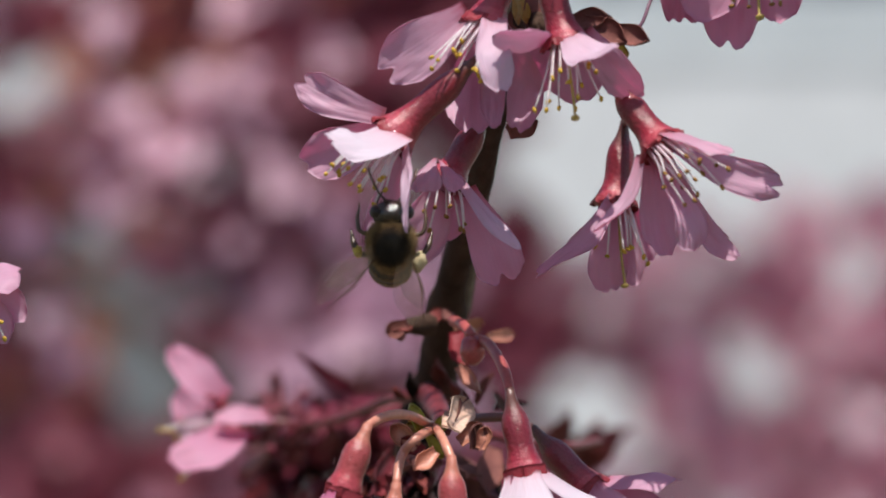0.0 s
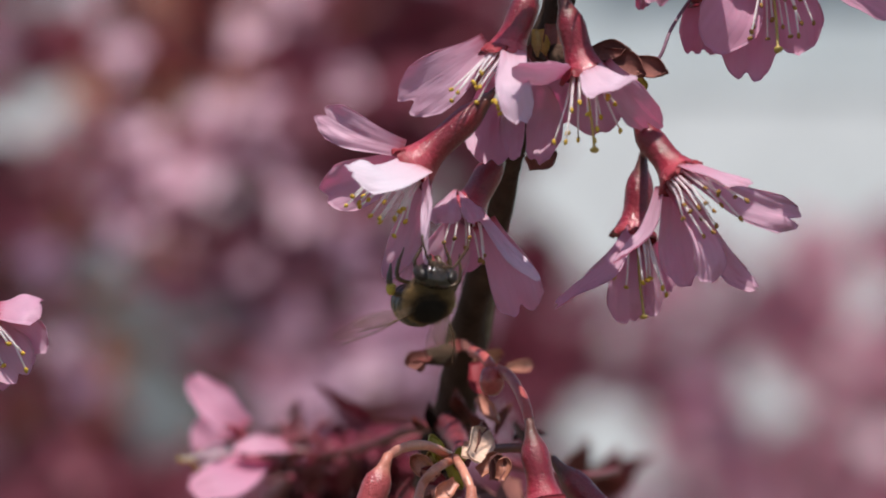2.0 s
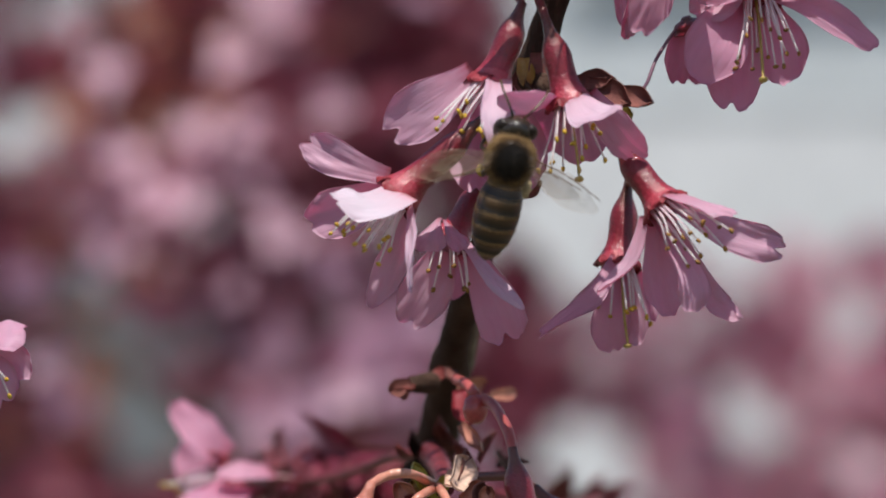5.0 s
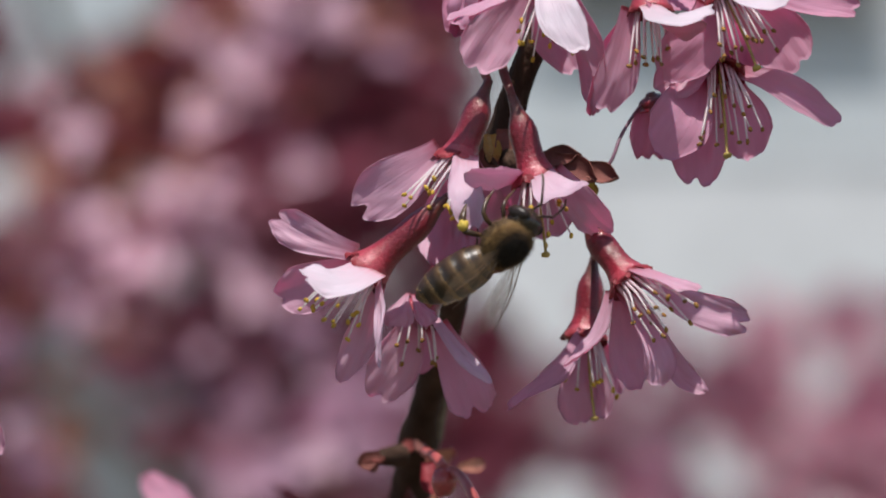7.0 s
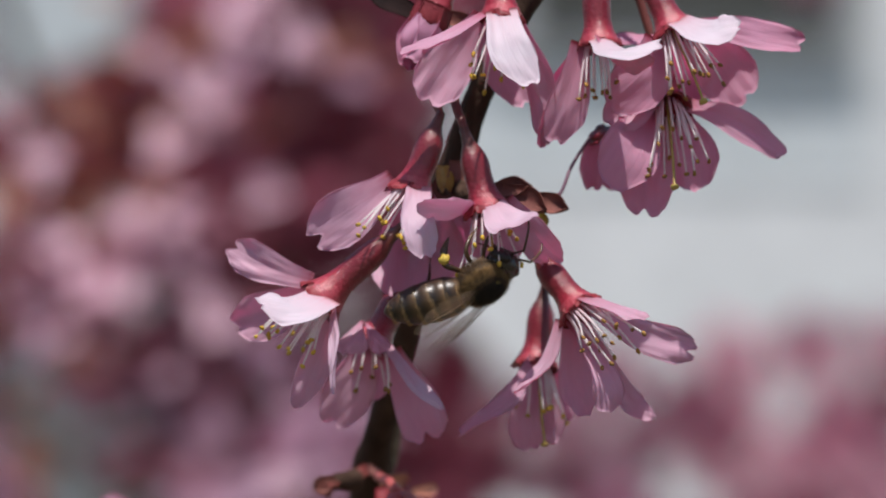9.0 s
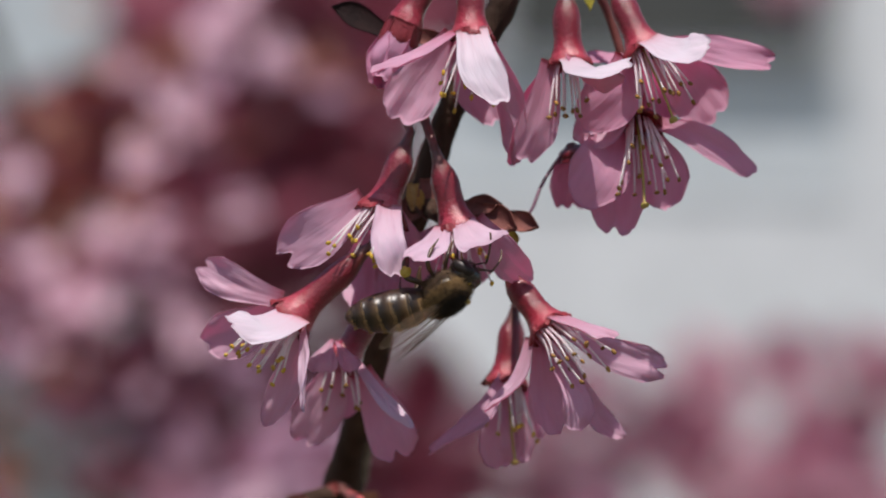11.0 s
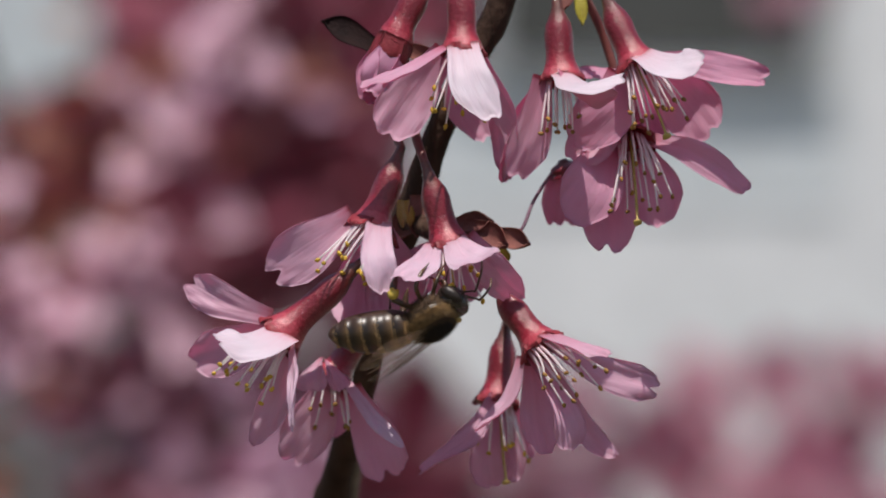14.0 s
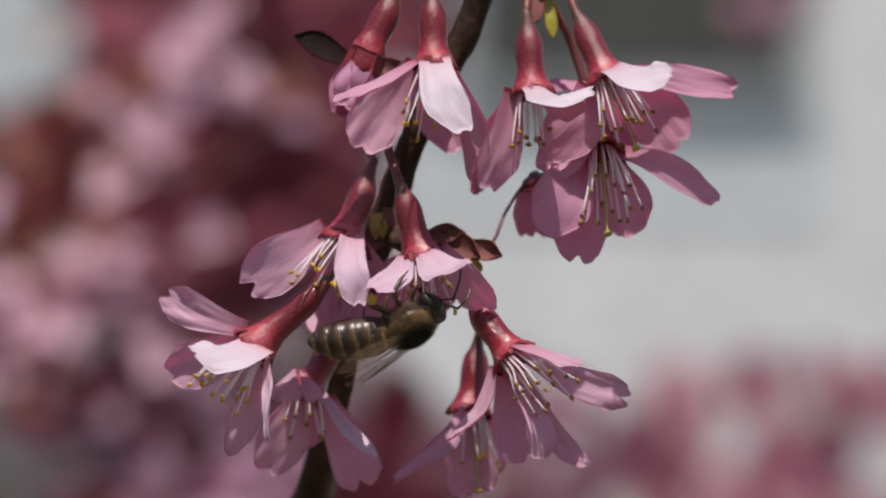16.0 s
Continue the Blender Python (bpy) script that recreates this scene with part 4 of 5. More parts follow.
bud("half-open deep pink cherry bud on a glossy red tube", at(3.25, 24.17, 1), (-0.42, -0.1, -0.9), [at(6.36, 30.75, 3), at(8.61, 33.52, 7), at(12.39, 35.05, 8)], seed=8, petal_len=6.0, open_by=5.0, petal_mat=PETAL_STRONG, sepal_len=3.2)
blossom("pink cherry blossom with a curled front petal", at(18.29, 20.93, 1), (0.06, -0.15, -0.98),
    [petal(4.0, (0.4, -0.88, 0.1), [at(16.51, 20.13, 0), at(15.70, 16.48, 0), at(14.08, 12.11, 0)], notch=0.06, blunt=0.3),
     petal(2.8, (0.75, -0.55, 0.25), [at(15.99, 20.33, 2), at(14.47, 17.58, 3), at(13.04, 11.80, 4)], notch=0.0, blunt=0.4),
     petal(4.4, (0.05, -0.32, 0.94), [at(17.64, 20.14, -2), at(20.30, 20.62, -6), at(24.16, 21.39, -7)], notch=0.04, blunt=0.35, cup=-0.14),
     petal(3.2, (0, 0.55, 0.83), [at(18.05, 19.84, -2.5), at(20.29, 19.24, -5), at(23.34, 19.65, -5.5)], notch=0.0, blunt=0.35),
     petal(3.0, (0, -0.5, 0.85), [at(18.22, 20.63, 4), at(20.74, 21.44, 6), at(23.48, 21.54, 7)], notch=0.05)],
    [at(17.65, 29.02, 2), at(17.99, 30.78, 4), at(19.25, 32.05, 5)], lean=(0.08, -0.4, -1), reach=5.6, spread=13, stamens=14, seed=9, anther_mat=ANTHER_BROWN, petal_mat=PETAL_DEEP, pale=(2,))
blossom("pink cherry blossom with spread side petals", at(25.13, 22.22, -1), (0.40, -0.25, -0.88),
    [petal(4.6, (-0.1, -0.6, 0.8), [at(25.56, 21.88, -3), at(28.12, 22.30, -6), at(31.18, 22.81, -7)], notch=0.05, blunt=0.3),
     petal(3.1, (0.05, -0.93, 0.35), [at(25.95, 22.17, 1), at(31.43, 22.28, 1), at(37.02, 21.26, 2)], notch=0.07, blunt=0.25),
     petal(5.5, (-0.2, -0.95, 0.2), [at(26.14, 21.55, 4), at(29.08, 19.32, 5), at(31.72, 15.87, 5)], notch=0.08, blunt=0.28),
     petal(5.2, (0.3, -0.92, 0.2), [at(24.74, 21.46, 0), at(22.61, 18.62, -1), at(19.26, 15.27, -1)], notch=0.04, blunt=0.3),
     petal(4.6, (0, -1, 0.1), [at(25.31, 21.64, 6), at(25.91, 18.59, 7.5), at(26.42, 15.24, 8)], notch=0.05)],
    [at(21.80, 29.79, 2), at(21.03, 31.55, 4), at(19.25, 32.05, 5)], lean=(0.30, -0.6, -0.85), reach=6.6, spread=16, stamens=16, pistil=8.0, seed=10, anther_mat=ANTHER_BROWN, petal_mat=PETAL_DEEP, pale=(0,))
blossom("pink cherry blossom facing out with a dark stained petal", at(24.61, 15.27, 3), (0.10, -0.72, -0.62),
    [petal(5.7, (0.3, -0.92, 0.2), [at(23.61, 15.06, 2), at(21.39, 12.02, 0), at(19.26, 8.26, -1)], notch=0.0, blunt=0.34),
     petal(5.2, (0, -0.95, 0.2), [at(24.00, 14.75, 4), at(22.68, 10.18, 4), at(22.49, 5.21, 3)], notch=0.11, blunt=0.3),
     petal(5.2, (-0.1, -1, 0.15), [at(25.13, 14.95, 3), at(26.44, 11.60, 4), at(26.95, 7.95, 4)], notch=0.0, blunt=0.34),
     petal(3.0, (-0.15, -0.85, 0.45), [at(25.33, 15.36, 2), at(30.41, 14.25, 3), at(35.38, 11.00, 4)], notch=0.05, blunt=0.35),
     petal(4.0, (0.2, -0.9, 0.35), [at(23.71, 15.77, 1.5), at(21.38, 15.47, 1), at(18.84, 13.94, 0.5)], notch=0.04)],
    [at(23.56, 20.91, 9), at(21.77, 25.46, 9), at(19.75, 29.51, 7), at(19.25, 32.05, 5)], lean=(0.08, -0.7, -0.85), reach=6.6, spread=15, stamens=17, pistil=8.6, seed=11, anther_mat=ANTHER_BROWN, petal_mat=PETAL_DEEP)
blossom("pink cherry blossom seen from behind on a thin stalk", at(18.77, 12.40, 8), (0.30, 0.2, -0.93),
    [petal(3.0, (0.2, -0.97, 0.1), [at(18.91, 13.61, 8), at(18.00, 10.97, 8), at(17.69, 7.83, 9)], notch=0.06), petal(3.2, (0.1, -1, 0.1), [at(19.21, 13.51, 9), at(19.40, 10.46, 11), at(19.90, 7.92, 12)])],
    [at(17.01, 12.04, 7), at(15.76, 10.03, 5), at(14.66, 7.50, 4), at(12.73, 6.98, 5)], tube=1.2, sepals=0, rim=0.75, stamens=0, seed=12, stalk_r=0.00016, petal_mat=PETAL_DEEP, stalk_mat=PEDICEL_PURPLE)
# flower at the edge of the view
blossom("pink cherry blossom at the end of a low spray", at(-44.83, -15.70, 3), (0.55, -0.35, -0.75),
    [(at(-39.25, -13.93, 3), (0, 0.5, -0.8), 5.4, 4), (at(-39.56, -18.66, 4), (-0.2, -0.9, 0.2), 5.8, 4), (at(-41.14, -20.34, 3), (-0.1, -0.9, 0.3), 5.6, 4), (at(-43.37, -21.61, 5), (0, -1, 0.2), 5.6, 4), (at(-40.15, -16.67, 6), (-0.2, -0.9, 0), 5.0, 4)],
    [at(-47.53, -8.78, 5), at(-49.01, -4.81, 8)], stamens=8, seed=13)
# lower spray
blossom("blurred pink cherry blossom on a side shoot", at(-21.43, -26.73, 78), (-0.90, -0.22, -0.36),
    [petal(4.2, (0.1, -0.85, 0.5), [at(-21.62, -25.25, 77), at(-23.70, -22.78, 77), at(-26.46, -19.80, 78)], notch=0.03, blunt=0.35, claw=0.75),
     petal(5.2, (0, -0.75, 0.66), [at(-20.29, -27.40, 74), at(-22.76, -28.75, 70), at(-26.47, -30.24, 68)], notch=0.03, blunt=0.35, claw=0.75),
     petal(5.5, (-0.2, -0.95, 0.1), [at(-21.93, -25.88, 80), at(-23.90, -24.88, 82), at(-25.98, -23.64, 83)], notch=0.05, claw=0.7),
     petal(5.5, (-0.2, -0.95, 0.1), [at(-21.73, -26.62, 80), at(-23.71, -27.11, 82), at(-25.69, -28.09, 83)], notch=0.05, claw=0.7),
     petal(3.0, (0.1, -0.6, 0.8), [at(-17.77, -25.96, 75), at(-20.04, -25.97, 73), at(-22.51, -26.37, 72)], notch=0.0, claw=0.8, free=True)],
    [at(-17.57, -26.74, 77), at(-16.09, -26.39, 77)], lean=(-0.97, -0.1, -0.35), reach=6.8, spread=24, stamens=14, tube=3.2, rim=2.9, sepal_len=2.6, seed=14, petal_mat=PETAL_DEEP)
bud("closed cherry bud on an arched orange stalk", at(-11.26, -33.28, -2), (-0.34, -0.12, -0.93), [at(-8.98, -27.70, -1), at(-7.60, -26.50, 1), at(-5.63, -26.32, 2), at(-3.67, -27.12, 10)], seed=15, tube=5.2, stalk_mat=PEDICEL_PALE)
bud("closed cherry bud on a pale thin stalk", at(-7.22, -38.71, -1), (-0.10, -0.12, -0.98), [at(-6.72, -32.03, 0), at(-6.03, -29.80, 2), at(-4.65, -28.29, 2), at(-3.42, -27.52, 10)], seed=16, tube=5.2, stalk_mat=PEDICEL_PALE)
bud("closed cherry bud hanging on a short stalk", at(-1.54, -36.74, -1), (0.03, -0.12, -0.98), [at(-1.83, -30.31, 0), at(-2.43, -28.55, 2), at(-3.18, -27.27, 10)], seed=17, tube=5.4, stalk_mat=PEDICEL_PALE)
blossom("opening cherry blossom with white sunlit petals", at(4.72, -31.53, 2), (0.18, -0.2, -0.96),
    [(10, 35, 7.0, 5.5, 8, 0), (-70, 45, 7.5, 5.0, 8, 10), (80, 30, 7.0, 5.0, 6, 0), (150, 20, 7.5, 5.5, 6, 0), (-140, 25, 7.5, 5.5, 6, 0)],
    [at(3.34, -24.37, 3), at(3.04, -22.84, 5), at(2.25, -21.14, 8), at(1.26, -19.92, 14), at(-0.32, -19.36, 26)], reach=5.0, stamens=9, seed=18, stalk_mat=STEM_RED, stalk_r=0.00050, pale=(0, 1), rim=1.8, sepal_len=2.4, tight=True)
blossom("cherry blossom on a slanting red tube", at(10.39, -32.98, 8), (0.66, -0.2, -0.72),
    [(10, 35, 7.0, 5.5, 8, 0), (-70, 45, 7.5, 5.0, 8, 10), (80, 30, 7.0, 5.0, 6, 0), (150, 20, 7.5, 5.5, 6, 0), (-140, 25, 7.5, 5.5, 6, 0)],
    [at(5.21, -27.29, 9), at(3.24, -26.54, 10), at(0.27, -26.52, 14)], reach=5.0, stamens=9, seed=19, rim=1.8, sepal_len=2.4, tight=True)
small_bud = thing("cherry_bud", Matrix.Translation(at(0.08, -20.60, 16)), "small round red cherry bud", "flower bud", "closed cherry buds")
part("calyx", ball("calyx", 1.15 * MM, 1.1 * MM, 1.45 * MM, 9, 14, 0.10, 20), BUD_RED, small_bud)
part("pedicel", sweep("pedicel", smooth_path([Vector((0, 0, 1.2)) * MM, Vector((-0.8, 2, 2.2)) * MM, Vector((-1.8, 8, 2.4)) * MM], 9), [0.0005] * 9, 8, 0.1, 20), STEM_RED, small_bud)

# ---------------------------------------------------------------- bee
def hairs(name, spots, length, material, parent, seed=0, droop=0.4):
    """Short hairs: thin three-sided spikes; spots are (place, outward)."""
    rnd = random.Random(seed)
    verts, faces = [], []
    for p, n in spots:
        d = (n + Vector((-droop, 0, 0)) * rnd.uniform(0.4, 1.2) + Vector((rnd.gauss(0, .35), rnd.gauss(0, .35), rnd.gauss(0, .35)))).normalized()
        a = d.orthogonal().normalized()
        b = d.cross(a)
        ln = length * rnd.uniform(0.5, 1.2) * MM
        k = len(verts)
        r = 0.022 * MM
        for w in (0, 2.1, 4.2):
            verts.append(p + a * math.cos(w) * r + b * math.sin(w) * r - d * 0.05 * MM)
        verts.append(p + d * ln)
        faces += [(k, k + 1, k + 3), (k + 1, k + 2, k + 3), (k + 2, k, k + 3)]
    ob = part(name, mesh_from(name, verts, faces), material, parent)
    ob["kind"] = "stuff"
    return ob


def egg_spots(count, centre, r, rnd, keep):
    out = []
    while len(out) < count:
        d = Vector((rnd.gauss(0, 1), rnd.gauss(0, 1), rnd.gauss(0, 1))).normalized()
        if keep(d):
            out.append((Vector(centre) + Vector((d.x * r[0], d.y * r[1], d.z * r[2])), Vector((d.x / r[0], d.y / r[1], d.z / r[2])).normalized()))
    return out


def limb(points, radii, name, parent, material=None):
    pth = smooth_path([Vector(p) * MM for p in points], 6 * len(points))
    n = len(pth)
    rr = [np.interp(i / (n - 1) * (len(radii) - 1), range(len(radii)), radii) * MM for i in range(n)]
    return part(name, sweep(name, pth, rr, 7, 0.1, 2, 0.8), material or BEE_LEG, parent)


def wing(length, width, seed):
    me = blade("wing", length, width, curl=6, cup=0.03, notch=0, thick=0.03, seed=seed, ruffle=0.12, claw=0.25, rows=13, cols=7, point=0.35)
    return me


def wing_veins(length, width):
    verts, faces = [], []
    for k, (a, b) in enumerate(((-0.95, -0.85), (-0.35, -0.15), (0.3, 0.55))):
        pts = [Vector((a * width * 0.14, 0, 0)), Vector((a * width * 0.40, 0.05, length * 0.5)), Vector((b * width * 0.42, 0.12, length * (0.95 - 0.13 * k)))]
        me = sweep("tmp", smooth_path([p * MM for p in pts], 9), [(0.000060 if k == 0 else 0.000024) - 0.000002 * i for i in range(9)], 5)
        o = len(verts)
        verts += [v.co.copy() for v in me.vertices]
        faces += [tuple(o + i for i in f.vertices) for f in me.polygons]
        bpy.data.meshes.remove(me)
    return mesh_from("wing_vein", verts, faces)


def make_bee():
    """Space of its own: x forward, y to its left, z its back. Millimetres."""
    rnd = random.Random(77)
    bee = thing("honey_bee", pose(0, 0, HEIGHT), "brown honey bee with dark striped abdomen feeding on the blossoms", "bee")
    thorax = part("thorax", ball("thorax", 2.1 * MM, 1.85 * MM, 1.8 * MM, 9, 14, 0.08, 1), CHITIN, bee, m=pose(1.9 * MM, 0, 0.1 * MM))
    hairs("fur", egg_spots(3600, (0, 0, 0), (2.1 * MM, 1.85 * MM, 1.8 * MM), rnd, lambda d: 0.0 < d.z < 0.56), 0.74, BEE_HAIR, thorax, 1, 0.1)
    hairs("fur", egg_spots(1400, (0, 0, 0), (2.1 * MM, 1.85 * MM, 1.8 * MM), rnd, lambda d: 0.46 < d.z < 0.74), 0.5, BEE_HAIR_DARK, thorax, 5, 0.1)
    hairs("fur", egg_spots(1900, (0, 0, 0), (2.1 * MM, 1.85 * MM, 1.8 * MM), rnd, lambda d: d.z > 0.64), 0.42, BEE_HAIR_BLACK, thorax, 4, 0.05)
    # Belly and flank hair: shade is put into its dark colour.
    hairs("belly_fur", egg_spots(3000, (0, 0, 0), (2.1 * MM, 1.85 * MM, 1.8 * MM), rnd, lambda d: d.z < 0.14), 0.6, BEE_HAIR_DARK, thorax, 9)
    head = part("head", ball("head", 1.2 * MM, 1.72 * MM, 1.52 * MM, 12, 20, 0.16, 2), HEAD_SHELL, bee, m=pose(4.35 * MM, 0, -0.4 * MM, 0, 25, 0))
    hairs("fur", egg_spots(300, (0, 0, 0), (1.2 * MM, 1.68 * MM, 1.50 * MM), rnd, lambda d: abs(d.y) < 0.6 and (d.x > 0.3 or d.x < -0.6)), 0.30, BEE_HAIR_DARK, head, 2, 0.0)
    for s in (-1, 1):
        part("eye", ball("eye", 0.62 * MM, 0.55 * MM, 1.15 * MM, 7, 10), BEE_EYE, head, m=pose(0.15 * MM, s * 1.38 * MM, 0.15 * MM, s * 12, 0, 0))
        limb([(0.9, s * 0.35, 0.2), (1.5, s * 0.9, 1.3), (1.7, s * 1.1, 1.6), (3.2, s * 1.9, 1.3), (4.0, s * 2.1, 0.8)], [0.13, 0.1, 0.12, 0.11, 0.1], "antenna", head)
        limb([(0.7, s * 0.5, -1.1), (1.0, s * 0.35, -1.7), (0.9, s * 0.1, -2.0)], [0.28, 0.22, 0.1], "mandible", head)
    limb([(0.5, 0, -1.3), (0.8, 0, -2.2), (0.6, 0, -3.4)], [0.2, 0.14, 0.07], "proboscis", head, SEPAL)
    # abdomen of overlapping plates
    prof = [(0.6, 0.30), (0.3, 0.95), (-0.2, 1.50), (-0.9, 1.84), (-1.25, 1.93), (-1.3, 2.0), (-2.0, 2.07), (-2.65, 2.07), (-2.7, 2.12), (-3.4, 2.10), (-4.0, 2.0), (-4.05, 2.05), (-4.8, 1.90), (-5.35, 1.73),
            (-5.4, 1.77), (-6.0, 1.48), (-6.4, 1.22), (-6.45, 1.25), (-6.9, 0.90), (-7.3, 0.50), (-7.5, 0.10)]
    verts, faces = [], []
    sides = 20
    for x, r in prof:
        drop = 0.012 * (x + 1.0) ** 2
        for j in range(sides):
            w = 2 * math.pi * j / sides
            verts.append(Vector((x, math.cos(w) * r * 0.95, math.sin(w) * r * 0.90 - drop)) * MM)
    for i in range(len(prof) - 1):
        for j in range(sides):
            k = (j + 1) % sides
            faces.append((i * sides + j, (i + 1) * sides + j, (i + 1) * sides + k, i * sides + k))
    faces += [tuple(range(sides)), tuple((len(prof) - 1) * sides + j for j in range(sides - 1, -1, -1))]
    abd = part("abdomen", mesh_from("abdomen", verts, faces), BEE_ABDOMEN, bee)
    spots = []
    for x, r, n in ((-0.3, 1.55, 700), (-1.2, 1.92, 260), (-2.6, 2.07, 220), (-3.95, 2.0, 190), (-5.3, 1.73, 130), (-6.55, 1.2, 70)):
        for k in range(n):
            w = rnd.gauss(math.pi / 2, 0.9)
            xx = x + rnd.uniform(-0.30, 0.02)
            spots.append((Vector((xx, math.cos(w) * r * 0.95, math.sin(w) * r * 0.90 - 0.012 * (xx + 1) ** 2)) * MM, Vector((0, math.cos(w), math.sin(w)))))
    hairs("hair_band", spots, 0.26, BEE_HAIR_PALE, abd, 3, 3.0)
    legs = []
    for s in (-1, 1):
        legs.append((limb([(3.0, s * 0.7, -1.4), (3.6, s * 1.4, -1.8), (4.1, s * 1.6, -2.2), (4.7, s * 1.2, -2.9), (5.1, s * 0.9, -3.3), (5.5, s * 0.7, -3.6)], [0.18, 0.21, 0.17, 0.15, 0.08, 0.05], "leg", bee), 3.0, -1.4, s, 0))
        legs.append((limb([(2.0, s * 0.9, -1.5), (2.0, s * 2.1, -1.7), (2.3, s * 2.7, -2.1), (3.1, s * 2.6, -2.9), (3.7, s * 2.3, -3.4), (4.2, s * 2.2, -3.7)], [0.18, 0.22, 0.20, 0.19, 0.10, 0.05], "leg", bee), 2.0, -1.5, s, 22))
        hind = limb([(0.9, s * 0.9, -1.4), (0.2, s * 1.9, -1.8), (-0.1, s * 2.3, -2.3), (0.5, s * 2.6, -3.2), (1.0, s * 2.5, -3.8), (1.5, s * 2.4, -4.3)], [0.22, 0.28, 0.28, 0.36, 0.24, 0.07], "leg", bee)
        if s > 0:
            part("pollen_basket", ball("pollen_basket", 0.52 * MM, 0.44 * MM, 0.58 * MM, 7, 9, 0.4, 5), POLLEN, hind, "clump of yellow pollen", pose(0.1 * MM, 2.55 * MM, -2.5 * MM, -10, 10, 0))
        else:
            part("pollen_basket", ball("pollen_basket", 0.95 * MM, 0.62 * MM, 0.74 * MM, 9, 12, 0.35, 3), POLLEN_CREAM, hind, "large clump of cream-coloured pollen", pose(-0.5 * MM, -2.45 * MM, -1.9 * MM, 10, 10, 0))
        legs.append((hind, 0.9, -1.4, s, 30))
    wings = []
    fore, rear = wing(8.0, 2.8, 1), wing(5.8, 2.0, 2)
    fv, rv = wing_veins(8.0, 2.8), wing_veins(5.8, 2.0)
    for me, vm, x, z in ((fore, fv, 2.3, 1.35), (rear, rv, 1.5, 1.15)):
        for s in (-1, 1):
            wg = part("wing", me, BEE_WING, bee, "clear brownish wing", wing_pose(x, z, s, 20, 0))
            part("wing_vein", vm, WING_VEIN, wg)
            wings.append((wg, x, z, s))
    return bee, wings, abd, legs


def wing_pose(x, z, s, spread, lift, roll=0):
    """A wing folded back along the body, spread out by degrees and lifted by degrees. s: 1 left, -1 right."""
    return pose(x * MM, s * 1.0 * MM, z * MM) @ pose(0, 0, 0, 0, 0, -s * spread) @ pose(0, 0, 0, 0, lift, 0) @ pose(0, 0, 0, 0, -90, 0) @ pose(0, 0, 0, 0, 0, 90 + s * roll)


bee, bee_wings, bee_abdomen, bee_legs = make_bee()

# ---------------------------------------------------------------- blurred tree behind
# Sunlight on the far blossoms is put into this paler petal colour.
FAR_SUNLIT = petal_material("far_petal_sunlit", (0.93, 0.66, 0.76), (0.80, 0.44, 0.54), (0.88, 0.58, 0.68), 0.4)
# The same petals with half shade put into the colour.
FAR_HALF_SHADE = petal_material("far_petal_half_shade", (0.44, 0.16, 0.235), (0.24, 0.045, 0.075), (0.28, 0.07, 0.11), 0.35)
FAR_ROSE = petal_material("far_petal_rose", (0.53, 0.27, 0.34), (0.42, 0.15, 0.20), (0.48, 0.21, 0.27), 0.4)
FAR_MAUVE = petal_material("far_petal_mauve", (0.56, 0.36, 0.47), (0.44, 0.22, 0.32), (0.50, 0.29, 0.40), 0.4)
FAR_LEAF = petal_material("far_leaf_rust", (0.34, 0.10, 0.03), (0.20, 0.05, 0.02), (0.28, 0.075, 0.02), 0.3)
# The same petals again, shade inside the crown put into the colour.
FAR_SHADED = petal_material("far_petal_shaded", (0.23, 0.040, 0.072), (0.17, 0.018, 0.034), (0.21, 0.032, 0.062), 0.3)


def far_cluster(name, places, material, seed, size=9.0, kind_label="", sunny=False):
    """Open flowers too far and too many to count, each of five cupped petals round a short tube."""
    rnd = random.Random(seed)
    verts, faces, uvs = [], [], []
    for c, k in places:
        rot = Euler((rnd.uniform(1.6, 3.9), rnd.uniform(-0.8, 0.8), rnd.uniform(0, 6.3))).to_matrix()
        if sunny:
            rot = turned((rnd.uniform(-0.5, 0.5), -1, rnd.uniform(0.4, 1.2)))
        for p in range(5):
            m = Matrix.Translation(c) @ rot.to_4x4() @ pose(0, 0, 0, 0, 0, 72 * p + rnd.uniform(-12, 12)) @ pose(0.001, 0, 0, 0, rnd.uniform(35, 80), 0) @ pose(0, 0, 0, 0, 0, -90)
            o = len(verts)
            ln, wd = size * k * MM * rnd.uniform(0.85, 1.15), size * 0.7 * k * MM
            for i in range(4):
                s = i / 3
                for j in range(3):
                    u = j - 1
                    verts.append(m @ Vector((u * wd / 2 * (0.35 + 0.65 * math.sin(min(s, 0.8) * 1.9)), ln * (0.25 * s * s - 0.12 * u * u * s), ln * s * (1 - 0.15 * abs(u) * s))))
                    uvs.append((j / 2, s))
            for i in range(3):
                for j in range(2):
                    a = o + i * 3 + j
                    faces.append((a, a + 1, a + 4, a + 3))
    ob = part(name, mesh_from(name, [v - TREE_FOOT for v in verts], faces, uvs), material, tree, kind_label)
    return tagged(ob, kind="stuff")


rf = random.Random(41)
TREE_FOOT = Vector((-0.80, 2.6, 0.0))
tree = thing("cherry_tree", Matrix.Translation(TREE_FOOT), "blossoming pink cherry tree standing on the ground, far out of focus", "tree")
GAPS = [(8, -1, 6), (12, 7, 9), (7, 15, 5), (-32, 25, 8.2), (-37.5, 17, 3), (-39, 6.5, 3.5), (-31.5, -14.5, 4.2), (-34, -8.5, 3.0), (-29, -20, 4.6), (10.4, -24, 5.2), (47, -14, 4), (22, -36, 5), (34, -11, 2.5)]


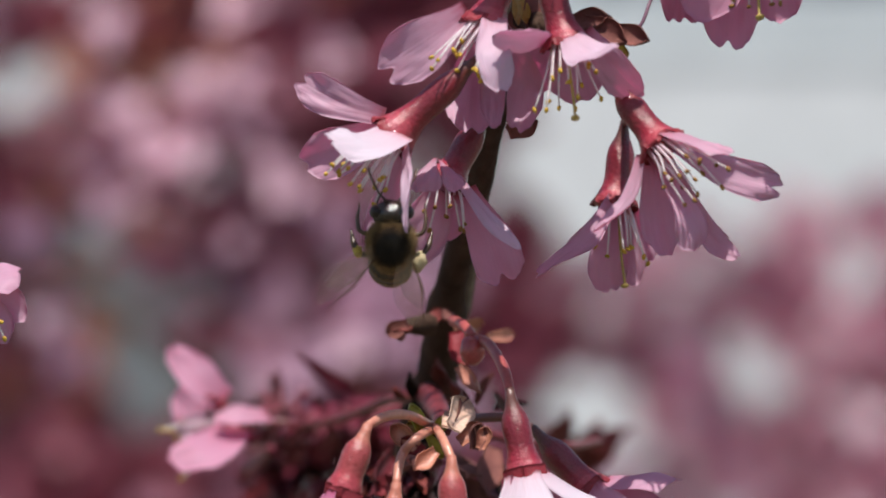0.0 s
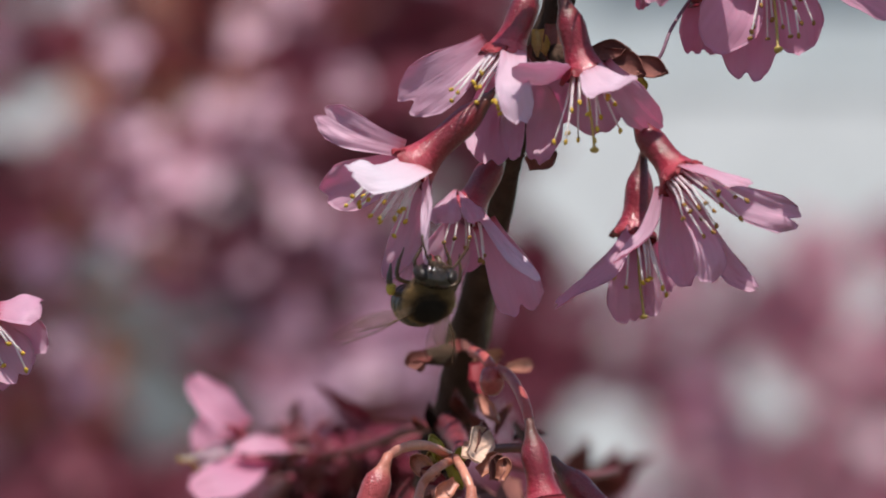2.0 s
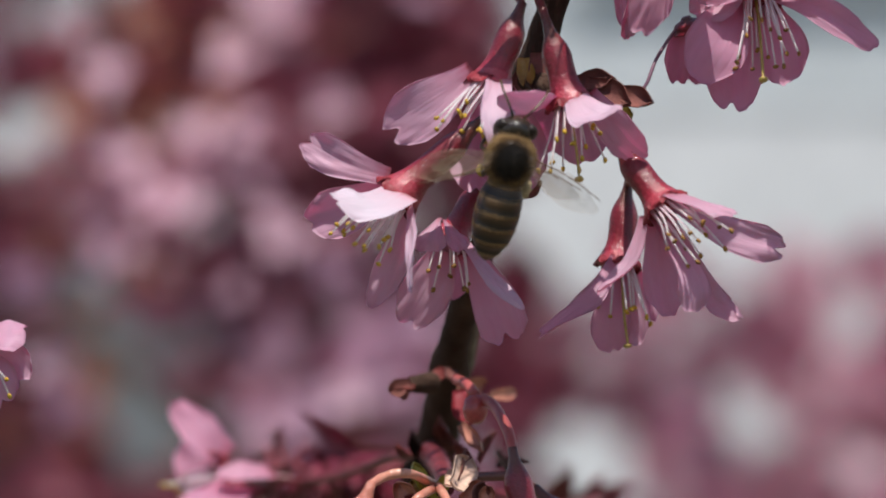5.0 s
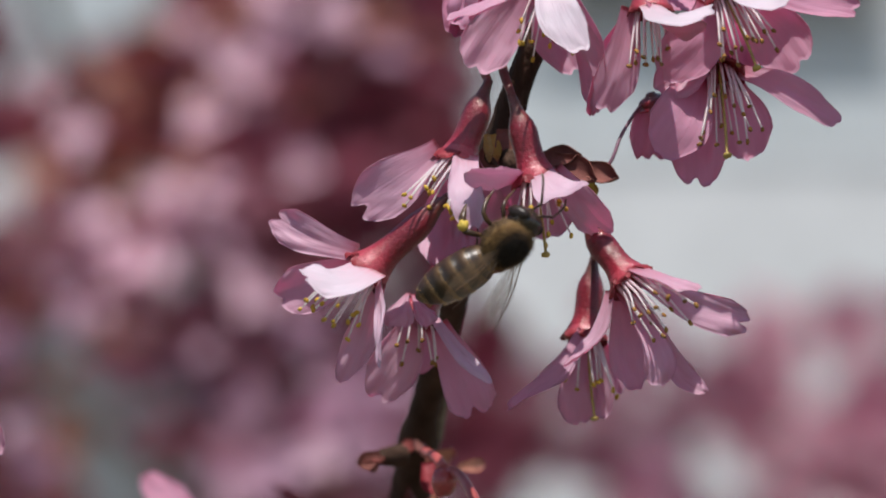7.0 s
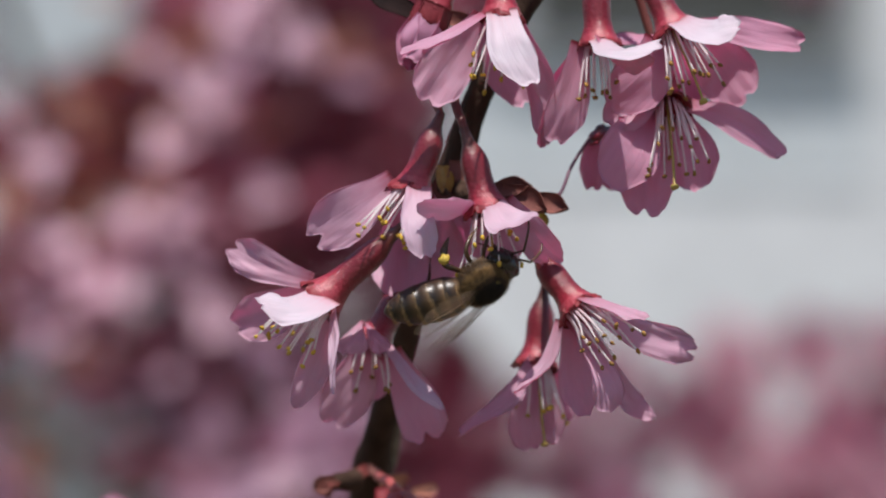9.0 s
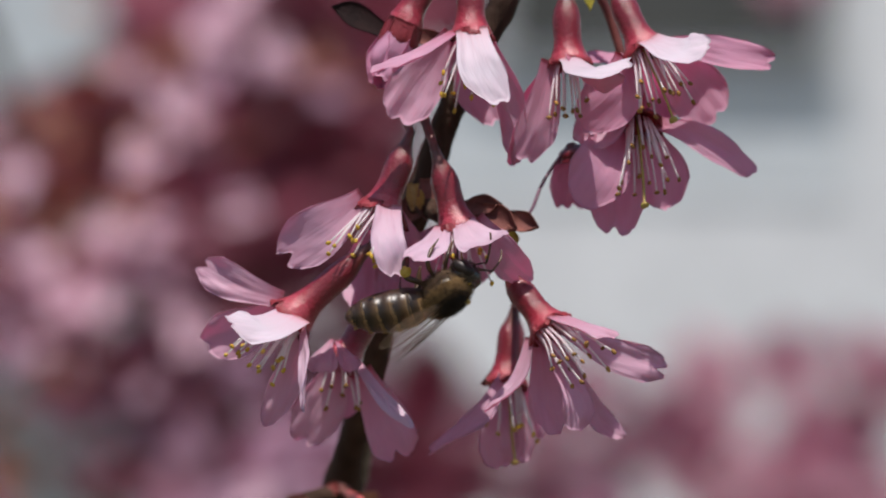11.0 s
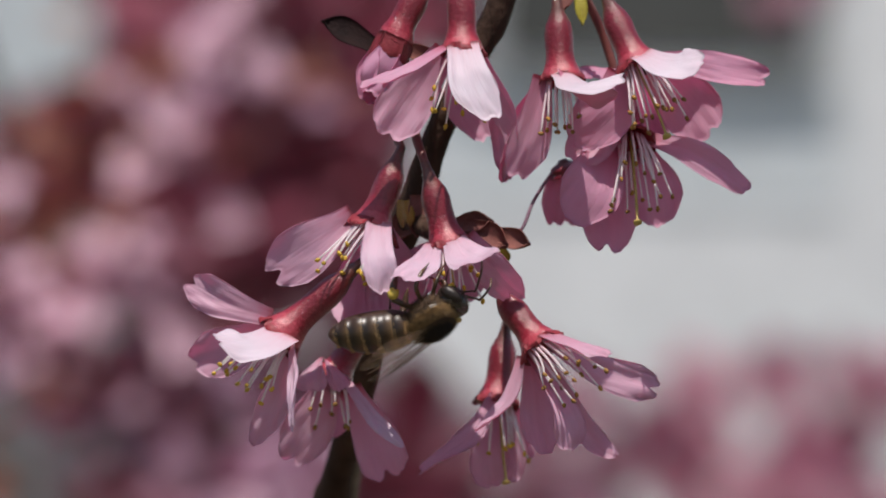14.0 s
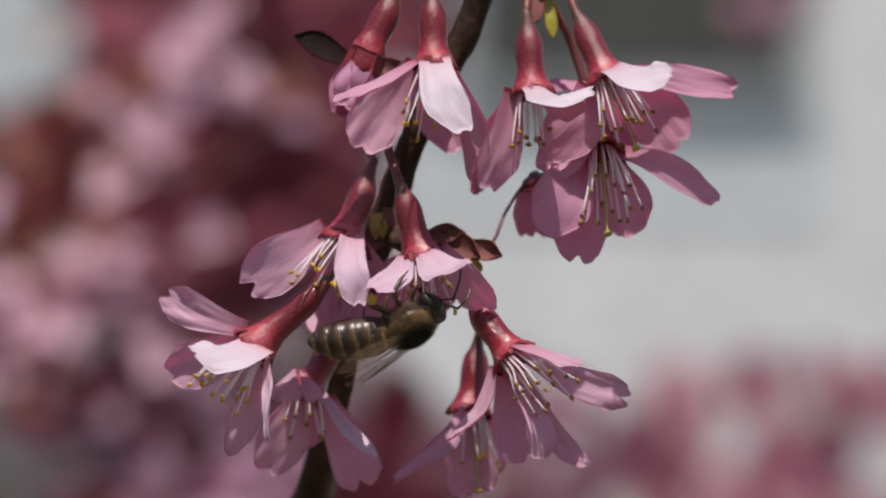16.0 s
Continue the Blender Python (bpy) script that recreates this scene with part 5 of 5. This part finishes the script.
def scatter(n, box, depth, sizes=(0.8, 1.2), clump=0.0, gaps=True, seed=0):
    """Places in a box of the view plane (u0, u1, v0, v1), at a range of depths; clump: how much of it stays empty."""
    out = []
    while len(out) < n:
        u, v = rf.uniform(box[0], box[1]), rf.uniform(box[2], box[3])
        if clump and 0.5 + 0.9 * noise.noise(Vector((u / 7.0, v / 7.0, seed * 5.3))) < clump * rf.uniform(0.6, 1.3):
            continue
        if gaps and any((u - a) ** 2 + (v - b) ** 2 < r * r for a, b, r in GAPS):
            continue
        out.append((at(u, v, rf.uniform(*depth)), rf.uniform(*sizes)))
    return out


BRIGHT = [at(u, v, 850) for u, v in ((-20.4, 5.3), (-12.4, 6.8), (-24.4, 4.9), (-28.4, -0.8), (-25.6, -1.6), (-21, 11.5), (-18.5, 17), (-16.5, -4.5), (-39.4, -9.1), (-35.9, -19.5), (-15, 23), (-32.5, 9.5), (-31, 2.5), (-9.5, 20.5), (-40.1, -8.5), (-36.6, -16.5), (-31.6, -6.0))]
far_cluster("crown", [(p, rf.uniform(0.56, 0.84)) for p in BRIGHT] + scatter(16, (-46, -8, -12, 32), (700, 950), (0.26, 0.46), 0.5, seed=21) + scatter(4, (-46, -4, -34, -12), (650, 900), (0.4, 0.6), 0.5, seed=22), FAR_SUNLIT, 1, 8.0, "cherry blossoms with sunlight put into their colour, far out of focus", True)
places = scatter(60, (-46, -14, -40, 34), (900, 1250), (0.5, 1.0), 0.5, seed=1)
far_cluster("crown", places, FAR_HALF_SHADE, 2, 8.0, "pink cherry blossoms with half shade put into their colour, far out of focus")
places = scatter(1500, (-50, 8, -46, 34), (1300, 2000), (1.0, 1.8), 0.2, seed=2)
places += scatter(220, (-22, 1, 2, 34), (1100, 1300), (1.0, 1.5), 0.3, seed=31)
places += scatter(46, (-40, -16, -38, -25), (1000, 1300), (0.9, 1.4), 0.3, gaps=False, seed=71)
far_cluster("crown", places, FAR_SHADED, 3, 9.0, "pink cherry blossoms with shade put into their colour, far out of focus")
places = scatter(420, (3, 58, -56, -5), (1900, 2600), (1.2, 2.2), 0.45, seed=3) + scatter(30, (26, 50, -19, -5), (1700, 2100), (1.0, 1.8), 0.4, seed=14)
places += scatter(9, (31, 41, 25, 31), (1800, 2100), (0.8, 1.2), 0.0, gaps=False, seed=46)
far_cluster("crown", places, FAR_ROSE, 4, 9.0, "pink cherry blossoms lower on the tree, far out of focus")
# Darker and lighter layers: half shade, then sunlight, carried by the petal colours.
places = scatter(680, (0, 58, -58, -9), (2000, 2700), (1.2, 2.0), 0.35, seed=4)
far_cluster("crown", places, FAR_HALF_SHADE, 6, 9.0, "pink cherry blossoms lower on the tree, half shade in their colour, far out of focus")
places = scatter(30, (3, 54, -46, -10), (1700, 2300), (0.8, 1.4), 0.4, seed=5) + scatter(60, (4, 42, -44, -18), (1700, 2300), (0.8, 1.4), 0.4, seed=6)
far_cluster("crown", places, FAR_SUNLIT, 5, 9.0, "cherry blossoms lower on the tree, sunlight in their colour, far out of focus")
# Upper crown out of view, added to keep sun off the blossoms below.
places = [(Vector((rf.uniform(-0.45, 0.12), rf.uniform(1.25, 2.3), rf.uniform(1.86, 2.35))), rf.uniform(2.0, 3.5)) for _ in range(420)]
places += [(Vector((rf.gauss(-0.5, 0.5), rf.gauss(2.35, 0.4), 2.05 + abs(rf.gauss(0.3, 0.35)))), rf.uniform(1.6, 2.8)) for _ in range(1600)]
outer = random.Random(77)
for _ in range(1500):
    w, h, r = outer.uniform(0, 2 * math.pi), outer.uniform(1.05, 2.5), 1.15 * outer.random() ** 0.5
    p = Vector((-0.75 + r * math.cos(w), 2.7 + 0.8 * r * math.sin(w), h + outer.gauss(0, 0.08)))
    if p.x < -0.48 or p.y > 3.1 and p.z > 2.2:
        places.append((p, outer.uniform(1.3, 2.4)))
far_cluster("crown", places, FAR_SHADED, 7, 9.0, "unseen outer and upper crown added to the cherry tree, shading the blossoms below")
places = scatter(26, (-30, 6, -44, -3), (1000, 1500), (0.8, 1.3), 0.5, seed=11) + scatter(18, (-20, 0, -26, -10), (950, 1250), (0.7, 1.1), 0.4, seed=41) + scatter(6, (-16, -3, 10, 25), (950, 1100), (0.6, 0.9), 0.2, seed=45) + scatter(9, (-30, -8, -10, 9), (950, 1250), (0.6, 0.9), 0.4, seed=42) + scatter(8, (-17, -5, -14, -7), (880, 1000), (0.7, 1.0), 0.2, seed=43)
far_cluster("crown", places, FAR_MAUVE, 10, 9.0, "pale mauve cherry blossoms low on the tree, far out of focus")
places = scatter(30, (-46, -6, -34, 28), (1000, 1250), (0.8, 1.3), 0.5, seed=9)
places += [(p + Vector((rf.gauss(0, 0.012), 0.03, rf.gauss(0, 0.012))), 0.6) for p in (at(-27.2, 10.3, 850), at(-8.2, 22.0, 850), at(-25.5, 18.0, 850), at(-24, 20, 850), at(-36.5, -12.0, 850), at(-36, -14, 850), at(-23.2, 21.5, 850)) for _ in range(3)]
far_cluster("foliage", places, FAR_LEAF, 8, 9.0, "rust-brown young cherry leaves, far out of focus")


def bough(name, points, r0, r1, seed, n=36):
    pth = smooth_path([Vector(p) - TREE_FOOT for p in points], n)
    return part(name, sweep(name, pth, [r0 + (r1 - r0) * i / (n - 1) for i in range(n)], 10, 0.15, seed), BARK, tree)


bough("trunk", [(-0.80, 2.6, -0.05), (-0.79, 2.58, 0.06), (-0.77, 2.55, 0.5), (-0.78, 2.5, 1.0), (-0.74, 2.42, 1.45)], 0.10, 0.062, 1)
bough("limb", [(-0.76, 2.44, 1.35), (-0.62, 2.0, 1.95), (-0.36, 1.3, 2.35), (-0.06, 0.5, 2.33), (0.025, 0.08, 2.20), (0.0325, 0.017, 2.10)], 0.045, 0.003, 2)
bough("limb", [(-0.77, 2.46, 1.0), (-0.45, 2.2, 1.10), (-0.1, 2.1, 1.16), (0.25, 2.3, 1.18), (0.6, 2.4, 1.25)], 0.04, 0.012, 3)
bough("limb", [(-0.75, 2.42, 1.4), (-0.72, 2.3, 2.0), (-0.5, 2.1, 2.6), (-0.2, 2.0, 2.9)], 0.045, 0.012, 4)
bough("limb", [(-0.75, 2.42, 1.4), (-0.95, 2.6, 2.0), (-1.2, 2.7, 2.6)], 0.045, 0.012, 5)
for k, (pts, r) in enumerate((([(-72, 50), (-58, 24), (-50, 5), (-52, -20), (-48, -60)], 6.0), ([(-52, 34), (-30, 14), (-12, 18), (4, 34)], 2.2), ([(-50, -10), (-36, -12), (-20, -26), (-8, -50)], 2.2))):
    way = [(-0.75, 2.42, 1.30 + 0.1 * k), (-0.52, 1.75, 1.72 - 0.12 * k)] + [at(u, v, 1150) for u, v in pts]
    bough("branch", way, r * MM * 2, r * MM * 0.7, 6 + k)
    for q, (du, dv) in ((2, (-14, 12)), (3, (16, 10)), (4, (-12, -14))):
        e = Vector(way[q])
        bough("side_twig", [e, e + Vector((du * 1.4, 8, dv * 1.2)) * MM, e + Vector((du * 3.4, 4, dv * 3.0)) * MM], 0.4 * r * MM, 0.2 * r * MM, k, 10)

# ---------------------------------------------------------------- moving things
def bee_matrix(x, y, z, f, b):
    """The bee's pose from its place in millimetres, the way it faces and the way its back shows."""
    fx = Vector(f).normalized()
    up = Vector(b)
    uz = (up - fx * up.dot(fx)).normalized()
    ly = uz.cross(fx)
    return Matrix.Translation((x * MM, y * MM, HEIGHT + z * MM)) @ Matrix((fx, ly, uz)).transposed().to_4x4()


BEE_ROWS = [
    (0, -6.99, -1.94, -12.91, 0.03, -0.40, 0.92, 0.00, -0.92, -0.38),
    (0.5, -7.45, -1.75, -13.58, 0.08, -0.50, 0.86, 0.00, -0.86, -0.46),
    (1, -8.25, -1.57, -13.36, 0.16, -0.60, 0.80, 0.05, -0.80, -0.56),
    (1.5, -7.11, -1.41, -14.62, 0.36, -0.68, 0.64, 0.10, -0.70, -0.66),
    (2, -5.92, -1.87, -14.57, 0.26, -0.70, 0.67, 0.10, -0.70, -0.66),
    (2.3, -5.72, -2.28, -13.47, 0.16, -0.38, 0.91, 0.10, -0.92, -0.36),
    (2.5, -5.30, -4.47, -11.39, 0.26, -0.28, 0.92, 0.10, -0.95, -0.25),
    (3, -3.62, -5.77, -7.58, 0.40, -0.12, 0.91, 0.10, -0.98, -0.12),
    (3.2, -2.84, -5.81, -5.75, 0.40, -0.10, 0.91, 0.15, -0.98, -0.10),
    (4.2, 0.29, -6.31, -3.38, 0.30, -0.10, 0.95, 0.10, -0.98, -0.10),
    (5.3, 2.82, -6.77, -0.20, 0.20, -0.12, 0.97, 0.08, -0.98, -0.10),
    (5.5, 2.54, -6.71, -0.31, 0.27, -0.15, 0.95, 0.10, -0.98, -0.12),
    (6, 3.51, -6.43, -1.36, 0.28, -0.30, 0.91, 0.15, -0.94, -0.28),
    (6.5, 3.74, -6.27, -0.57, 0.55, -0.12, 0.83, 0.42, -0.78, -0.45),
    (7, 3.98, -6.41, -0.69, 0.76, -0.05, 0.65, 0.38, -0.72, -0.58),
    (7.5, 4.76, -6.50, -0.76, 0.84, 0.00, 0.54, 0.30, -0.68, -0.66),
    (8, 5.34, -3.90, -0.75, 0.85, 0.00, 0.53, 0.30, -0.64, -0.70),
    (8.5, 5.35, -3.90, -1.12, 0.85, 0.00, 0.53, 0.30, -0.60, -0.74),
    (9, 6.09, -3.90, -1.31, 0.84, 0.00, 0.54, 0.30, -0.56, -0.77),
    (9.2, 5.47, -3.90, -1.26, 0.84, 0.00, 0.54, 0.30, -0.54, -0.78),
    (10.3, 5.38, -4.40, -1.02, 0.84, 0.00, 0.54, 0.30, -0.48, -0.82),
    (11.3, 5.51, -4.90, -0.72, 0.82, 0.00, 0.57, 0.33, -0.42, -0.84),
    (12, 6.13, -4.90, -0.89, 0.82, 0.00, 0.57, 0.35, -0.40, -0.84),
    (12.5, 5.79, -4.90, -1.11, 0.83, 0.00, 0.56, 0.35, -0.40, -0.84),
    (13, 4.75, -4.90, -1.18, 0.84, 0.00, 0.54, 0.35, -0.40, -0.84),
    (13.5, 4.79, -4.90, -1.27, 0.86, 0.00, 0.51, 0.35, -0.40, -0.84),
    (14, 4.96, -4.90, -1.26, 0.87, 0.00, 0.50, 0.33, -0.42, -0.84),
    (14.5, 5.58, -4.90, -1.19, 0.88, 0.00, 0.48, 0.32, -0.44, -0.84),
    (15, 5.13, -4.90, -1.22, 0.88, 0.00, 0.47, 0.30, -0.45, -0.84),
    (15.5, 5.36, -4.90, -1.08, 0.88, 0.00, 0.47, 0.30, -0.45, -0.84),
    (16, 5.38, -4.90, -0.83, 0.88, 0.00, 0.47, 0.30, -0.45, -0.84),
]
# seconds, spread, lift and roll of the wings
FLIGHT = [(2.28 + 0.04 * k, 66, 64 if k % 2 else -6, 0) for k in range(79)]
WING_ROWS = [(0, 42, 0, 0), (1.0, 44, 0, 0), (1.2, 52, 4, 0), (1.5, 58, 10, 0), (2.0, 60, 12, 0), (2.2, 62, 30, 0)] + FLIGHT + [(5.5, 50, 40, 0), (5.8, 26, 12, 0), (6.5, 2, 8, 0), (7.0, 0, 6, 0), (7.5, 0, 6, 0), (9.0, 2, 5, 5),
             (11.3, 3, 4, 8), (16.0, 3, 4, 8)]
RIGHT_WING_ROWS = [(0, 8, 0, 0), (1.2, 8, 0, 0), (1.5, 12, 0, 0), (2.0, 14, 0, 0), (2.2, 50, 30, 0)] + FLIGHT + [(5.5, 50, 40, 0), (5.8, 30, 14, 0), (6.5, 40, 10, 0), (7.0, 26, 8, 5), (7.5, 16, 6, 5),
                   (9.0, 9, 6, 10), (11.3, 5, 5, 10), (16.0, 5, 5, 10)]
# seconds and the share by which the legs are drawn up to the belly
LEG_ROWS = [(0, -0.9), (1.2, -0.5), (2.0, -0.4), (2.3, 0.8), (3.2, 1.0), (4.2, 1.0), (5.2, 0.9), (5.6, 0.1), (6.0, -0.2), (9.2, 0.0), (11.3, 0.3), (16.0, 0.3)]


# seconds and degrees by which the abdomen curls towards the belly
CURL_ROWS = [
    (0, 52), (0.5, 52), (1, 50), (1.5, 45), (2, 45), (2.3, 34), (2.5, 26), (3, 4), (3.2, 2), (4.2, 6), (5.3, 10), (5.5, 12), (6, 28), (6.5, 22), (7, 10), (7.5, 12), (8, 14), (8.5, 15), (9, 17), (9.2, 17), (10.3, 20), (11.3, 23), (12, 24), (12.5, 25), (13, 24), (13.5, 23), (14, 22), (14.5, 21), (15, 20), (15.5, 20), (16, 20),
]


def petal_frame(into, foot, tip, up):
    """In a flower's space: a frame at a petal's foot, along it to the tip, its upper face turned to up."""
    z = (into.to_3x3() @ (tip - foot)).normalized()
    n = into.to_3x3() @ Vector(up)
    y = (n - z * n.dot(z)).normalized()
    m = Matrix((y.cross(z), y, z)).transposed().to_4x4()
    m.translation = into @ foot
    return m


def motions():
    walk(bee_abdomen, [(t, pose(0.5 * MM, 0, 0, 0, -a, 0) @ pose(-0.5 * MM, 0, 0)) for t, a in CURL_ROWS])
    for leg, x, z, s, turn in bee_legs:
        if turn:
            hip = Vector((x, s * 0.9, z)) * MM
            walk(leg, [(t, Matrix.Translation(hip) @ pose(0, 0, 0, -s * turn * share, 0, 0) @ Matrix.Translation(-hip)) for t, share in LEG_ROWS])
    walk(bee, [(r[0], bee_matrix(r[1], r[2], r[3], r[4:7], r[7:10])) for r in BEE_ROWS])
    # the petal that the bee pulls down
    into = f2.matrix_basis.inverted()
    foot = at(7.69, 5.82, -1.5)
    hung, raised = (petal_frame(into, foot, tip, up) for tip, up in ((at(3.66, 3.20, -7), (-0.1, -0.5, 0.86)), (at(1.56, 6.89, -6.5), (-0.1, 0.66, 0.75))))
    up_pose = raised @ hung.inverted() @ f2_petals[2].matrix_basis
    down_pose = f2_petals[2].matrix_basis.copy()
    walk(f2_petals[2], [(0.0, up_pose), (9.2, up_pose), (11.3, down_pose), (16.0, down_pose)])
    for wg, x, z, s in bee_wings:
        extra = 0 if x > 2 else 8
        walk(wg, [(t, wing_pose(x, z, s, a + extra, b, c)) for t, a, b, c in (WING_ROWS if s > 0 else RIGHT_WING_ROWS)])


motions()
